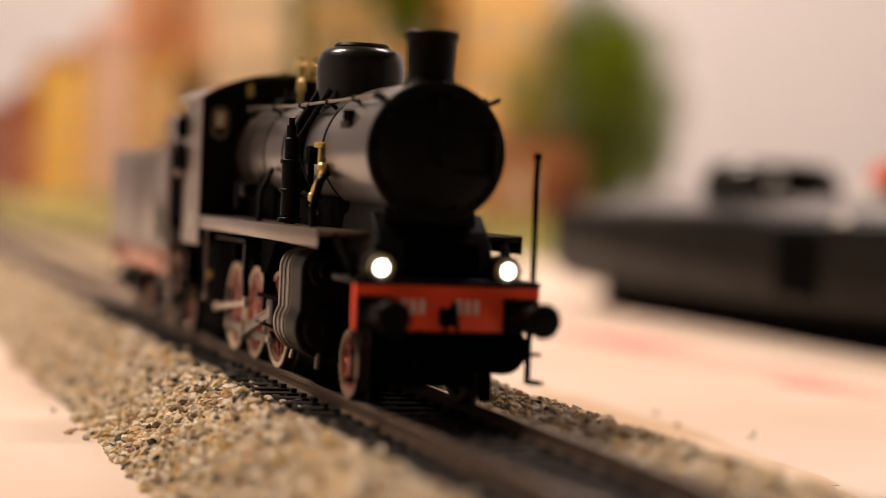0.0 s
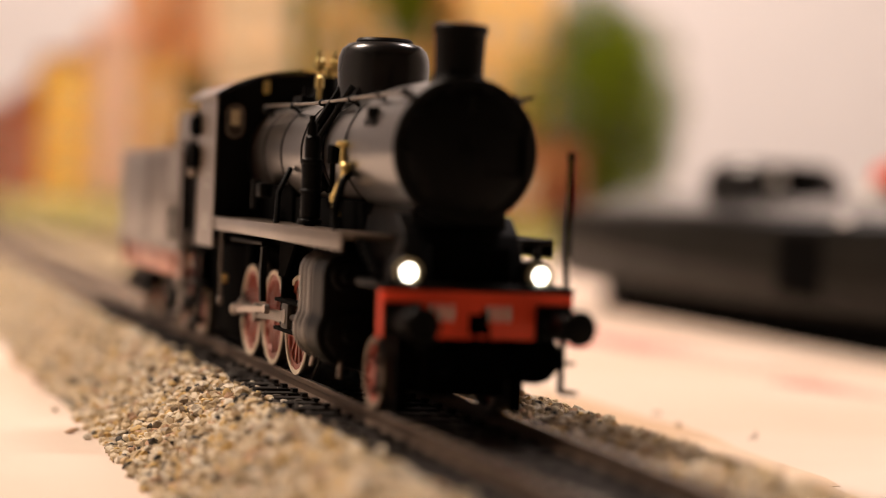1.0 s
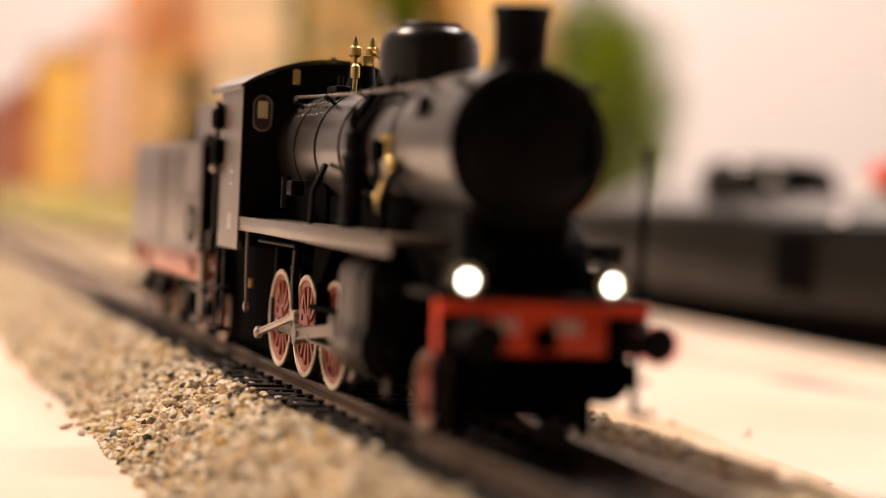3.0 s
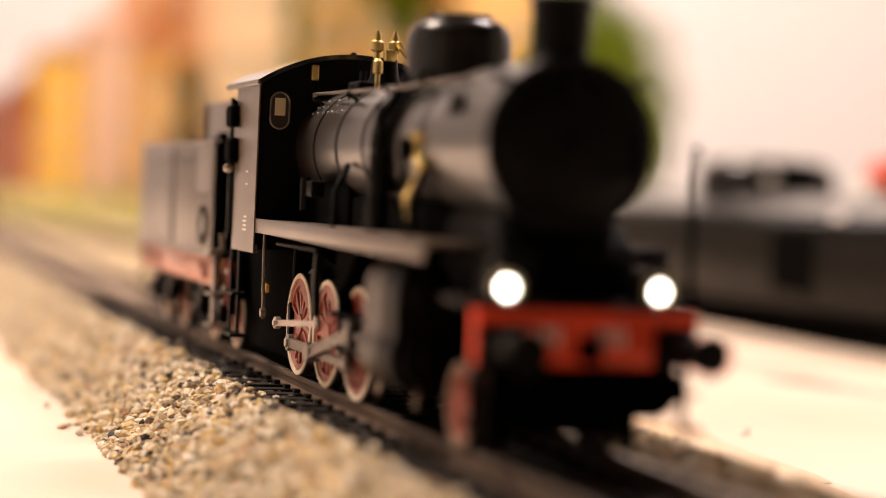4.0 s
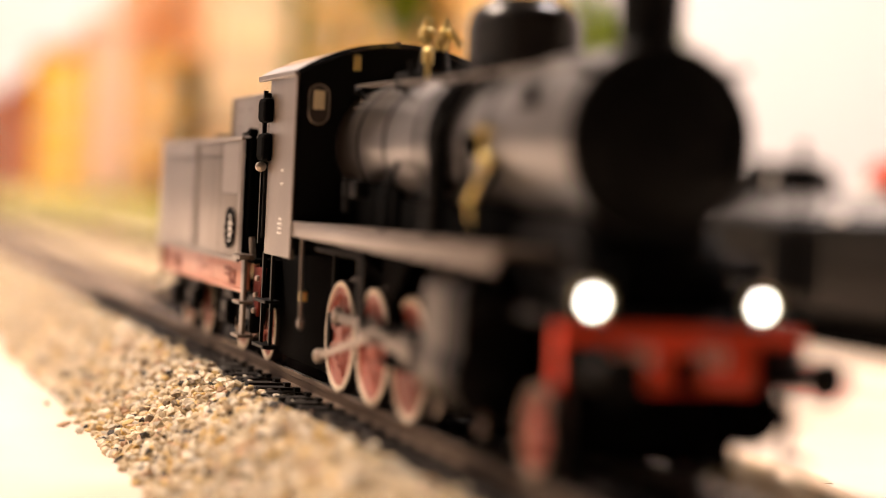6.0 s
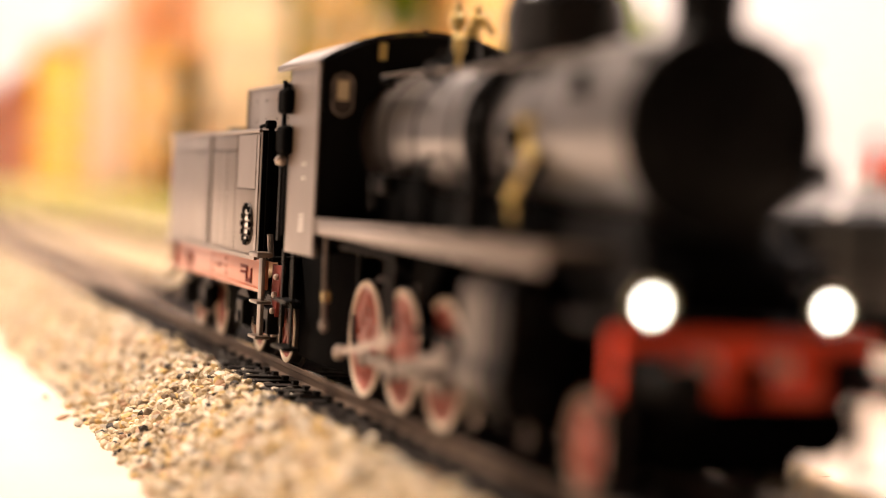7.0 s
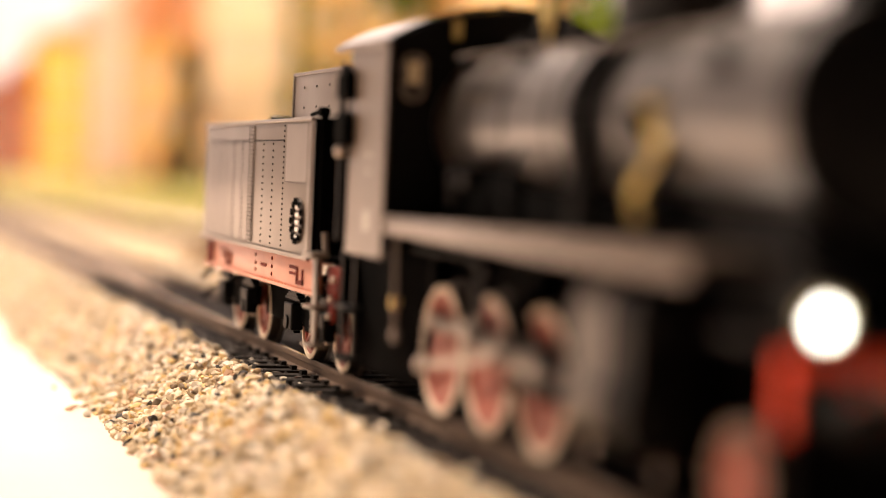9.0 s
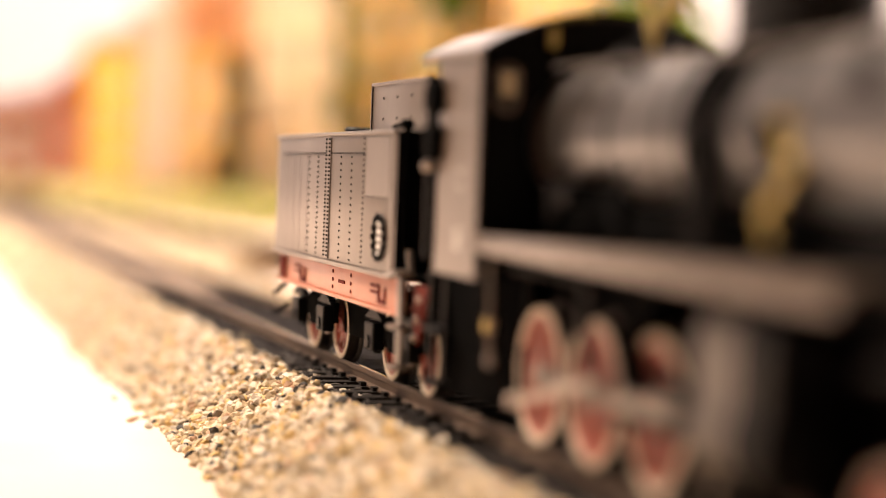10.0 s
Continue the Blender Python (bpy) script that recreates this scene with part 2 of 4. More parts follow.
def wheel(parent, name, x, y, r, spokes, side, crank=0.0):
    """A spoked wheel round the x axis: red centre, pale tyre, flange on the inner side."""
    out = side  # -1 or 1: the outer face
    rim = r - 0.75
    bm = lathe([(0.01, -0.9), (r * 0.2, -0.9), (r * 0.22, -0.35), (rim * 0.84, -0.25), (rim * 0.86, -0.7), (rim, -0.7), (rim, 0.7), (rim * 0.86, 0.7), (rim * 0.84, 0.25), (r * 0.22, 0.35), (r * 0.2, 0.9), (0.01, 0.9)], (0, 0, 0), "x", 40)
    if crank:
        w = prism(arc(0, 0, rim * 0.9, 40, 140, 10), -0.6, 0.6, "x")
        join(bm, w, cyl(r * 0.17, (-0.9, 0, -crank), 1.8, "x", 16), box(-0.8, 0.8, -0.9, 0.9, -crank, 0))
    w = move_origin(part(name, bm, WHEELRED, parent, smooth=30), (x, y, r))
    spoke = mesh_of(prism([(-0.46, r * 0.15), (0.46, r * 0.15), (0.32, rim * 0.88), (-0.32, rim * 0.88)], -0.62, 0.62, "x", 0.1), "spoke", WHEELRED)
    for k in range(spokes):
        s = new("spoke", spoke)
        s.parent = w
        s.matrix_basis = Matrix.Rotation(2 * math.pi * (k + 0.5) / spokes, 4, "X")
    part("tyre", ring(r - 0.02, rim - 0.05, (0.72 if out > 0 else -1.02, 0, 0), 0.3, "x", 48, 0.1), DIMTYRE if name == "leading_wheel" else TYRE, w, "brown tyre face" if name == "leading_wheel" else "pale tyre face", smooth=30)
    part("tread", ring(r, rim - 0.02, (-0.95 if out > 0 else -0.75, 0, 0), 1.7, "x", 48, 0.1), TREAD, w, "dark worn metal tread", smooth=30)
    part("flange", ring(r + 0.7, rim, (-0.95 - 0.65 if out > 0 else 0.95, 0, 0), 0.65, "x", 48, 0.2), TREAD, w, smooth=30)
    if crank:
        part("crank_pin", cyl(0.75, (0 if out > 0 else -2.6, 0, -crank), 2.6, "x", 14, 0.1), STEEL, w, "bright metal crank pin", smooth=30)
    return w


DRIVER_Y, DRIVER_R, CRANK = (62.6, 79.8, 97.0), 8.0, 3.5
ROLLING = []   # (wheel object, x, y, r) of all wheels
RODS = {}


def build_locomotive():
    loco = thing("steam_locomotive", "black model steam locomotive with red buffer beam and lit headlamps", "locomotive", CX, 243, RAILZ)
    P = lambda name, bm, mat, label="", parent=loco, smooth=30: part(name, bm, mat, parent, label, smooth)
    P("main_frame", box(-5.6, 5.6, 4, 126, 3.2, 23, 0.3), DARK)
    # Pan widened to keep the space under the cab black.
    P("ash_pan", box(-8.6, 8.6, 104.6, 138, 1.6, 19, 0.5), DARK)
    # front end
    beam = P("buffer_beam", box(-13.2, 13.2, 0, 1.5, 11.3, 17.6, 0.15), RED, "red painted buffer beam with white numbers")
    for x0 in (-6.6, 1.2):
        for k in range(3):
            part("number_bar", box(x0 + k * 1.25, x0 + k * 1.25 + 0.7, -0.12, 0, 13.7, 15.7, 0.03), WHITE, beam)
    part("rivets", join(*[cyl(0.16, (x, -0.1, z), 0.15, "y", 6) for x in (-12.4, -7.8, 5.8, 12.4) for z in (12.1, 16.8)]), RED, beam)
    P("front_footplate", box(-13.2, 13.2, -0.2, 13, 17.6, 18.4, 0.15), BLACK)
    hook = P("coupling_hook", box(-1.3, 1.3, -0.5, 0, 12.0, 14.6, 0.2), DARK)
    part("hook", tube([(0, 0, 13.4), (0, -2.6, 13.4), (0, -3.4, 14.0), (0, -3.2, 14.9), (0, -2.4, 15.1)], 0.45), DARK, hook)
    part("link", tube([(0.8, -1.6, 13.2), (0.8, -2.2, 9.5), (0, -2.3, 8.8), (-0.8, -2.2, 9.5), (-0.8, -1.6, 13.2)], 0.3), DARK, hook)
    for x in (-10.4, 10.4):
        b = P("buffer", lathe([(2.1, 0), (2.0, 1.2), (1.45, 1.6), (1.3, 6.6), (1.0, 6.7), (1.0, 8)], (x, -0.1, 13.6), "y"), BLACK)
        for v in b.data.vertices:
            v.co.y = -v.co.y - 0.0002
        b.data.flip_normals()
        part("base_plate", box(x - 2.5, x + 2.5, -0.5, 0, 11.3, 16.0, 0.15), BLACK, b)
        h = part("buffer_head", lathe([(0.9, 0), (2.35, 0.2), (2.45, 0.5), (2.3, 0.8), (1.2, 1.05)], (x, -9.1, 13.6), "y"), BLACK, b, smooth=40)
        for v in h.data.vertices:
            v.co.y = -0.0182 - v.co.y
        h.data.flip_normals()
    for x in (-9.1, 9.1):
        lamp = P("headlamp", prism([(x - 2.0, 18.4), (x + 2.0, 18.4)] + arc(x, 20.0, 2.0, 0, 180, 14), 2.4, 6.0, "y", 0.15), BLACK)
        part("lamp_rim", ring(1.9, 1.08, (x, 1.7, 19.8), 0.8, "y", 32), LAMPRIM, lamp, "pale lamp rim", 30)
        part("lens", lathe([(1.1, 0), (0.95, -0.2), (0.5, -0.33), (0.05, -0.36)], (x, 2.2, 19.8), "y", 28), GLOW, lamp, "glowing white lens", 60)
        part("lamp_chimney", cyl(0.6, (x, 4.2, 21.8), 1.2, "z", 12, 0.1), BLACK, lamp)
    for x in (-13.0, 13.0):
        P("marker_pole" if x > 0 else "grab_rail", tube([(x, 2.5, 18.2), (x, 2.5, 35.2 if x > 0 else 21.5)], 0.42), DARK)
    P("pole_knob", lathe([(0.3, 0), (0.6, 0.4), (0.6, 0.9), (0.3, 1.2)], (13.0, 2.5, 35.0), "z", 12), DARK)
    for x in (-12.6, 12.6):
        P("front_step", join(box(x - 0.3, x + 0.3, 1.6, 2.6, 4.5, 11.5), box(x - 1.3 if x < 0 else x - 0.3, x + 0.3 if x < 0 else x + 1.6, -0.4, 2.8, 4.0, 4.5, 0.1),
                             box(x - 1.3 if x < 0 else x - 0.3, x + 0.3 if x < 0 else x + 1.4, 0.4, 2.8, 8.0, 8.4, 0.1)), DARK)
    P("apron_plate", prism([(4.0, 18.4), (8.6, 24.5), (12, 27), (12, 18.4)], -8.2, 8.2, "x", 0.15), BLACK)
    drum = P("air_drum", lathe([(2.4, 3.2), (3.3, 3.6), (3.6, 4.4), (3.6, 15.0), (3.2, 15.8)], (9.7, 0, 8.6), "y", 28), DARK, "black air drum under the beam", smooth=40)
    part("drum_strap", join(ring(3.72, 3.5, (9.7, 6.4, 8.6), 0.9, "y", 28, 0.05), ring(3.72, 3.5, (9.7, 12.4, 8.6), 0.9, "y", 28, 0.05)), BLACK, drum)
    P("guard_iron", join(*[box(x - 0.9, x + 0.9, 6.4, 7.0, 0.9, 11.4, 0.1) for x in (-8.0, 8.0)], box(-8.4, 8.4, 6.3, 6.9, 5.2, 8.4, 0.2)), DARK)
    for x in (-4, 4):
        P("brake_hose", tube([(x, 1, 11.5), (x, -1.0, 10.5), (x, -1.4, 8.5), (x, -0.8, 7.2), (x, 0.8, 6.8)], 0.45), DARK)
    # smokebox and boiler
    SZ = 35.7
    P("saddle", prism([(-8, 18.4), (8, 18.4), (6.4, 29), (-6.4, 29)], 10, 32, "y", 0.2), BLACK)
    P("smokebox", lathe([(9.2, 8.6), (10.0, 8.8), (10.05, 9.2), (10.05, 32.6), (9.8, 33)], (0, 0, SZ), "y", 56), BOILERP)
    P("smokebox_ring", ring(10.12, 8.4, (0, 7.8, SZ), 1.2, "y", 56, 0.3), BLACK)
    door = P("smokebox_door", lathe([(8.5, 8.05), (8.5, 7.75), (8.1, 7.45), (6, 6.95), (3, 6.55), (0.3, 6.45)], (0, 0, SZ), "y", 56), BLACK, "black domed smokebox door")
    part("lock_wheel", join(cyl(0.9, (0, 5.7, SZ), 0.9, "y", 16, 0.1), tube([(0, 5.6, SZ - 2.1), (0, 5.6, SZ + 2.1)], 0.22), tube([(-2.1, 5.3, SZ + 0.2), (2.1, 5.3, SZ - 0.2)], 0.22)), BLACK, door, "", 30)
    part("hinge_strap", join(box(2.2, 8.3, 6.4, 7.0, SZ + 2.6, SZ + 3.3, 0.1), box(2.2, 8.3, 6.4, 7.0, SZ - 3.3, SZ - 2.6, 0.1), cyl(0.5, (8.3, 7.0, SZ - 3.8), 7.6, "z", 10)), BLACK, door)
    part("top_bracket", box(-0.6, 0.6, 6.4, 7.6, SZ + 5.2, SZ + 7.4, 0.1), BLACK, door)
    for a in [radians(d) for d in (75, 110, 145, 180, 215, 250, 290)]:
        part("door_clamp", box(8.4 * math.cos(a) - 0.45, 8.4 * math.cos(a) + 0.45, 7.0, 7.9, SZ + 8.4 * math.sin(a) - 0.3, SZ + 8.4 * math.sin(a) + 0.3, 0.08), BLACK, door)
    P("boiler", cyl(9.3, (0, 33, SZ), 71.2, "y", 56), BOILERP, "satin black boiler barrel with thin bands")
    for y in (37, 50, 64.5, 79, 92):
        P("boiler_band", ring(9.42, 9.2, (0, y, SZ), 0.8, "y", 56, 0.04), BLACK)
    P("frame_stay", box(-6.8, 6.8, 30, 79, 18.5, 28.5, 0.4), DARK)
    P("firebox", box(-7.6, 7.6, 78, 104, 20, 34, 1.0), DARK)
    P("chimney", lathe([(4.6, 44.2), (3.9, 45.2), (3.4, 46.0), (3.3, 47), (3.5, 51.7), (3.78, 52.0), (3.8, 52.8), (3.5, 53.1), (3.0, 53.0), (2.9, 49)], (0, 13, 0), "z", 40), BLACK, smooth=40)
    P("chimney_rivets", join(*[cyl(0.18, (3.3 * math.cos(a), 13 + 3.3 * math.sin(a), 53.0), 0.35, "z", 6) for a in (1.8, 3.4, 4.7)]), STEEL)
    dome = lathe([(7.4, 42.0), (6.9, 44.4), (7.05, 48.8), (6.95, 50.4), (6.5, 51.7), (5.5, 52.6), (4.2, 52.9)], (0, 51.6, 0), "z", 48)
    bmesh.ops.scale(dome, vec=(1, 1.06, 1), verts=dome.verts[:], space=Matrix.Translation((0, -51.6, 0)))
    dome = P("steam_dome", dome, GLOSS, "glossy black dome", smooth=50)
    part("dome_lid", lathe([(4.3, 52.7), (4.4, 53.1), (4.1, 53.5), (1.0, 53.6)], (0, 51.6, 0), "z", 32), BLACK, dome, "", 40)
    P("firebox_studs", join(*[lathe([(0.32, 0), (0.3, 0.25), (0.1, 0.38)], (-9.1 * math.sin(radians(a)), y, SZ + 9.2 * math.cos(radians(a))), "z", 6) for a in (40, 48, 56) for y in (82.5, 85.5, 88.5, 91, 94, 97, 100)]), DIMSTEEL)
    P("valve_base", lathe([(3.2, 44.4), (2.2, 46.9), (1.9, 49.6)], (0.6, 90, 0), "z", 24), BLACK)
    for x in (-0.7, 2.1):
        P("safety_valve", lathe([(0.5, 49.2), (0.5, 50.6), (1.05, 51.0), (1.05, 52.2), (0.6, 52.5), (0.6, 53.0), (0.2, 54.0)], (x, 90, 0), "z", 16), BRASS, "brass safety valve", smooth=40)
    P("valve_lever", join(box(-0.1, 1.6, 87.4, 88.8, 49.2, 51.0, 0.3), tube([(2.1, 88.5, 52.2), (3.8, 88.2, 50.0)], 0.5)), BRASS)
    P("whistle", lathe([(0.4, 45), (0.4, 47.6), (0.75, 47.8), (0.75, 49.6), (0.3, 50)], (-1.6, 86, -0.6), "z", 14), BRASS, "brass whistle", smooth=40)
    P("turret", join(box(-5.6, -3.2, 82, 88, 43.0, 45.6, 0.3), cyl(0.5, (-4.4, 84, 45.4), 1.8, "z", 10)), BLACK)
    for sx in (-1, 1):
        # Left rail pale, right one black: light by side in the colour.
        P("handrail", tube([(sx * 7.2, 102, 44.2), (sx * 8.0, 60, 43.4), (sx * 8.0, 20, 43.4), (sx * 7.6, 9.5, 43.2)], 0.26), DIMSTEEL if sx < 0 else BLACK)
        for y in (98, 78, 58, 40, 24, 12):
            P("rail_stanchion", join(tube([(sx * 6.6, y, 42.4), (sx * 8.0, y, 43.4)], 0.3), lathe([(0.2, -0.5), (0.55, 0), (0.2, 0.5)], (sx * 8.0, y, 43.4), "y", 10)), BLACK)
        P("sand_pipe", tube([(sx * 6.2, 52, 46), (sx * 9.6, 52.5, 40), (sx * 10.4, 53, 33), (sx * 10.2, 54, 26.5), (sx * 10.2, 55, 24)], 0.62), BLACK)
        P("sand_pipe", tube([(sx * 6.2, 46, 45.6), (sx * 9.8, 50.5, 38), (sx * 10.3, 51, 32), (sx * 10.2, 52, 24)], 0.5), BLACK)
        P("feed_band", tube([(sx * 9.45 * math.sin(radians(a)), 57.5, SZ + 9.45 * math.cos(radians(a))) for a in range(20, 131, 10)], 0.75), DARK)
        P("feed_band", tube([(sx * 9.5 * math.sin(radians(a)), 53.0, SZ + 9.5 * math.cos(radians(a))) for a in range(30, 131, 10)], 0.7), DARK)
        P("snifting_valve", join(cyl(0.9, (sx * 9.2, 22.5, 40), 1.6, "z", 12, 0.1), box(sx * 9.3 - 0.5, sx * 9.3 + 0.5, 20, 25, 39.0, 40.0, 0.1)), BLACK)
        P("marker_bracket", tube([(sx * 7.0, 9, 42.5), (sx * 9.0, 7.8, 43.6)], 0.35), BLACK)
    # left side fittings
    pump = P("air_pump", join(cyl(1.5, (-12.2, 45.0, 25.2), 8.6, "z", 20, 0.3), cyl(1.2, (-12.2, 45.0, 34.2), 3.6, "z", 20, 0.3), cyl(0.8, (-12.4, 45.0, 37.8), 1.8, "z", 14), cyl(0.5, (-12.4, 45, 39.4), 1.4, "z", 10)), BLACK)
    part("pump_flange", join(cyl(1.7, (-12.3, 45.0, 33.6), 0.7, "z", 20, 0.1), cyl(1.8, (-12.3, 45.0, 24.4), 0.8, "z", 20, 0.1), cyl(1.7, (-12.3, 45.0, 29.2), 0.5, "z", 20, 0.1)), BLACK, pump)
    P("lubricator", join(lathe([(0.4, 33.2), (0.4, 36.0), (1.05, 36.2), (1.1, 36.8), (0.45, 37.0)], (-10.3, 34.2, 0), "z", 16), tube([(-10.3, 34.2, 34.6), (-9.2, 36.5, 34.6)], 0.4)), BRASS, "brass lubricator", smooth=40)
    P("brass_pipe", tube([(-10.4, 31.6, 33.4), (-10.6, 32.2, 31.4), (-10.8, 34.0, 30.2), (-10.8, 35.6, 29.0), (-10.8, 35.8, 27.4), (-10.7, 34.9, 26.0)], 0.62), BRASS, "bent brass pipe", smooth=60)
    P("brass_union", join(lathe([(0.5, 0), (0.85, 0.3), (0.85, 1.2), (0.5, 1.5)], (-10.8, 35.7, 27.8), "z", 12), lathe([(0.5, 0), (0.8, 0.3), (0.8, 0.9), (0.5, 1.2)], (-10.5, 31.8, 32.6), "z", 12)), BRASS, "", smooth=40)
    P("gauge_block", join(box(-11.4, -9.6, 36.6, 39.6, 33.6, 36.4, 0.3), cyl(0.5, (-10.8, 38, 27), 7, "z", 10)), DARK)
    P("feed_pipe", tube([(-9.0, 33, 33), (-11.0, 31, 31), (-12.2, 30, 27), (-12.2, 29.5, 24)], 0.6), BLACK)
    P("feed_pipe", tube([(-9.3, 72, 33), (-11.6, 70, 29), (-12.2, 68, 24)], 0.45), BLACK)
    P("injector", join(box(-11.6, -9.4, 84, 91, 28, 30.5, 0.4), cyl(0.8, (-11.4, 88, 26), 5, "z", 12)), BLACK)
    for sx in (-1, 1):
        # Left board gets the lit paint copy, right board the dark one.
        P("running_board", join(box(*sorted((sx * 15.2, sx * 7.6)), 14, 104, 23.2, 24.0, 0.1), box(*sorted((sx * 15.3, sx * 14.9)), 14, 104, 21.9, 24.15, 0.1)), LITBLACK if sx < 0 else BLACK, "black running board along the boiler, left one painted lit")
        P("board_strut", tube([(sx * 12.6, 14.4, 23.2), (sx * 11.6, 7.4, 18.6)], 0.55), DARK)
        for y in (34, 54, 72, 90):
            P("board_bracket", prism([(sx * 5.5, 23.2), (sx * 14.5, 23.2), (sx * 5.5, 17.5)], y - 0.3, y + 0.3, "y"), DARK)
    # cylinders
    for sx in (-1, 1):
        # Light by side in the colour: lit copy left, black copy right.
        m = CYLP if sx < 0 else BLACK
        def casing(grow, sx=sx):
            pts = arc(11.2, 17.6, 3.0 + grow, 170, 0, 10) + [(14.2 + grow, 13.4)] + arc(10.4, 9.2, 4.5 + grow, 32, -160, 16) + [(7.0, 9.0), (7.0, 17.0)]
            return [(sx * x, z) for x, z in pts]
        c = P("cylinder", prism(casing(0.0), 33.0, 40.6, "y", 0.15), m, "black cylinder casing over bore and valve chest, left one painted lit", smooth=40)
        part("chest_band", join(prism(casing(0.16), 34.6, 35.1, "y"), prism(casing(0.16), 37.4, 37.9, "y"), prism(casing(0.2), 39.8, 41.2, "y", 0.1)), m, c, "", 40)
        # Black cover reaches back to y 33, painting shade over the casing's front.
        part("front_cover", join(prism(casing(0.3), 25.8, 33.0, "y", 0.3), cyl(3.6, (sx * 10.4, 25.0, 9.2), 0.9, "y", 30, 0.3), cyl(2.3, (sx * 11.2, 25.0, 17.6), 0.9, "y", 24, 0.3), cyl(1.2, (sx * 10.4, 24.0, 9.2), 1.2, "y", 16, 0.2), cyl(0.9, (sx * 11.2, 24.2, 17.6), 1.0, "y", 16, 0.2)), BLACK, c, "plain black front cover, shade of the front in its colour", 40)
        part("cover_bolts", join(*[cyl(0.22, (sx * 10.4 + 3.0 * math.cos(a), 24.8, 9.2 + 3.0 * math.sin(a)), 0.4, "y", 6) for a in [k * math.pi / 5 for k in range(10)]]), BLACK, c)
        part("drain_cock", join(tube([(sx * 11.5, 26, 5.4), (sx * 11.8, 25.4, 3.2)], 0.35), tube([(sx * 11.5, 42, 5.4), (sx * 11.8, 42.4, 3.4)], 0.35)), STEEL, c)
        P("slide_bar", join(box(*sorted((sx * 10.0, sx * 12.0)), 41.0, 68, 11.5, 12.1, 0.1), box(*sorted((sx * 10.0, sx * 12.0)), 41.0, 68, 6.9, 7.5, 0.1)), DARK)
        P("gear_bracket", join(box(*sorted((sx * 6, sx * 11.2)), 66.0, 67.2, 7.0, 23.2, 0.2), prism([(54, 23), (67.2, 23), (67.2, 15.5), (63, 15.5)], *sorted((sx * 11.2, sx * 11.7)), "x", 0.1)), DARK)
        P("expansion_link", prism([(72.0, 11), (73.4, 11), (74.2, 15.5), (73.4, 20), (72.0, 20), (72.8, 15.5)], *sorted((sx * 12.4, sx * 13.4)), "x", 0.1), BLACK)
        # Same side split: left lever pale, right one black.
        P("hanging_lever", join(tube([(sx * 14.2, 101.5, 22.5), (sx * 14.3, 100.8, 16), (sx * 14.4, 99.6, 8.5)], 0.28), cyl(0.7, (sx * 14.4 - 0.4, 99.8, 9.5), 0.8, "x", 14)), DIMSTEEL if sx < 0 else BLACK)
        P("brass_union", lathe([(0.4, 0), (0.75, 0.2), (0.75, 1.5), (0.4, 1.7)], (sx * 12.6, 106, 12.2), "z", 14), BRASS, "brass pipe union", smooth=40)
        P("brake_hanger", join(tube([(sx * 8.6, 103.5, 20), (sx * 8.6, 104, 4)], 0.4), box(*sorted((sx * 7.8, sx * 9.4)), 102.8, 104.2, 5.5, 11, 0.2)), BLACK)
        P("reach_rod", tube([(sx * 13.2, 72.5, 20.5), (sx * 13.4, 96, 20.5)], 0.3), BLACK)
        ROLLING.append((wheel(loco, "leading_wheel", sx * 8.5, 17.2, 5.0, 9, sx), sx * 8.5, 17.2, 5.0))
        for y in DRIVER_Y:
            ROLLING.append((wheel(loco, "driving_wheel", sx * 8.5, y, DRIVER_R, 13, sx, CRANK), sx * 8.5, y, DRIVER_R))
    # rods, each round its own origin; origin of both: the rear pin
    for sx in (-1, 1):
        span = DRIVER_Y[2] - DRIVER_Y[0]
        cr = join(box(-0.4, 0.4, -span, 0, -0.75, 0.75, 0.1), *[cyl(1.35, (-0.5, -d, 0), 1.0, "x", 20, 0.1) for d in (0, span / 2, span)])
        RODS[("coupling", sx)] = part("coupling_rod", cr, DIMSTEEL, loco, "dull metal coupling rod", 30)
        mr = join(box(-0.25, 0.25, -22, 0, -0.55, 0.55), box(-0.45, 0.45, -21, -1, 0.5, 0.85), box(-0.45, 0.45, -21, -1, -0.85, -0.5), cyl(1.6, (-0.55, 0, 0), 1.1, "x", 20, 0.1), cyl(1.2, (-0.55, -22, 0), 1.1, "x", 20, 0.1))
        RODS[("main", sx)] = part("connecting_rod", mr, DIMSTEEL, loco, "dull fluted connecting rod", 30)
        er = join(box(-0.2, 0.2, -25, 0, -0.3, 0.3), box(-0.4, 0.4, -24.4, -0.6, 0.26, 0.48, 0.04), box(-0.4, 0.4, -24.4, -0.6, -0.48, -0.26, 0.04), cyl(0.95, (-0.5, 0, 0), 1.0, "x", 20, 0.12), cyl(0.55, (-0.7, 0, 0), 1.4, "x", 14, 0.1), cyl(0.8, (-0.45, -25, 0), 0.9, "x", 18, 0.1))
        RODS[("eccentric", sx)] = part("eccentric_rod", er, STEEL, loco, "bright fluted eccentric rod", 30)
        ch = join(box(-0.9, 0.9, -2.2, 2.2, -1.9, 2.0, 0.2), box(-0.8, 0.8, -1.5, 1.5, -2.4, 2.4, 0.1), cyl(0.55, (0, -19, 0), 18, "y", 12))
        RODS[("cross", sx)] = part("crosshead", ch, TREAD, loco, "dark metal crosshead and piston rod", 30)
    # cab
    cab = P("cab", box(-14.6, 14.6, 104.5, 124, 19.2, 20, 0.1), DARK, "black cab with left side sheet painted lit")
    R0, ZC = 26.9, 23.25
    top = arc(0, ZC, R0 + 0.4, 124, 56, 20)
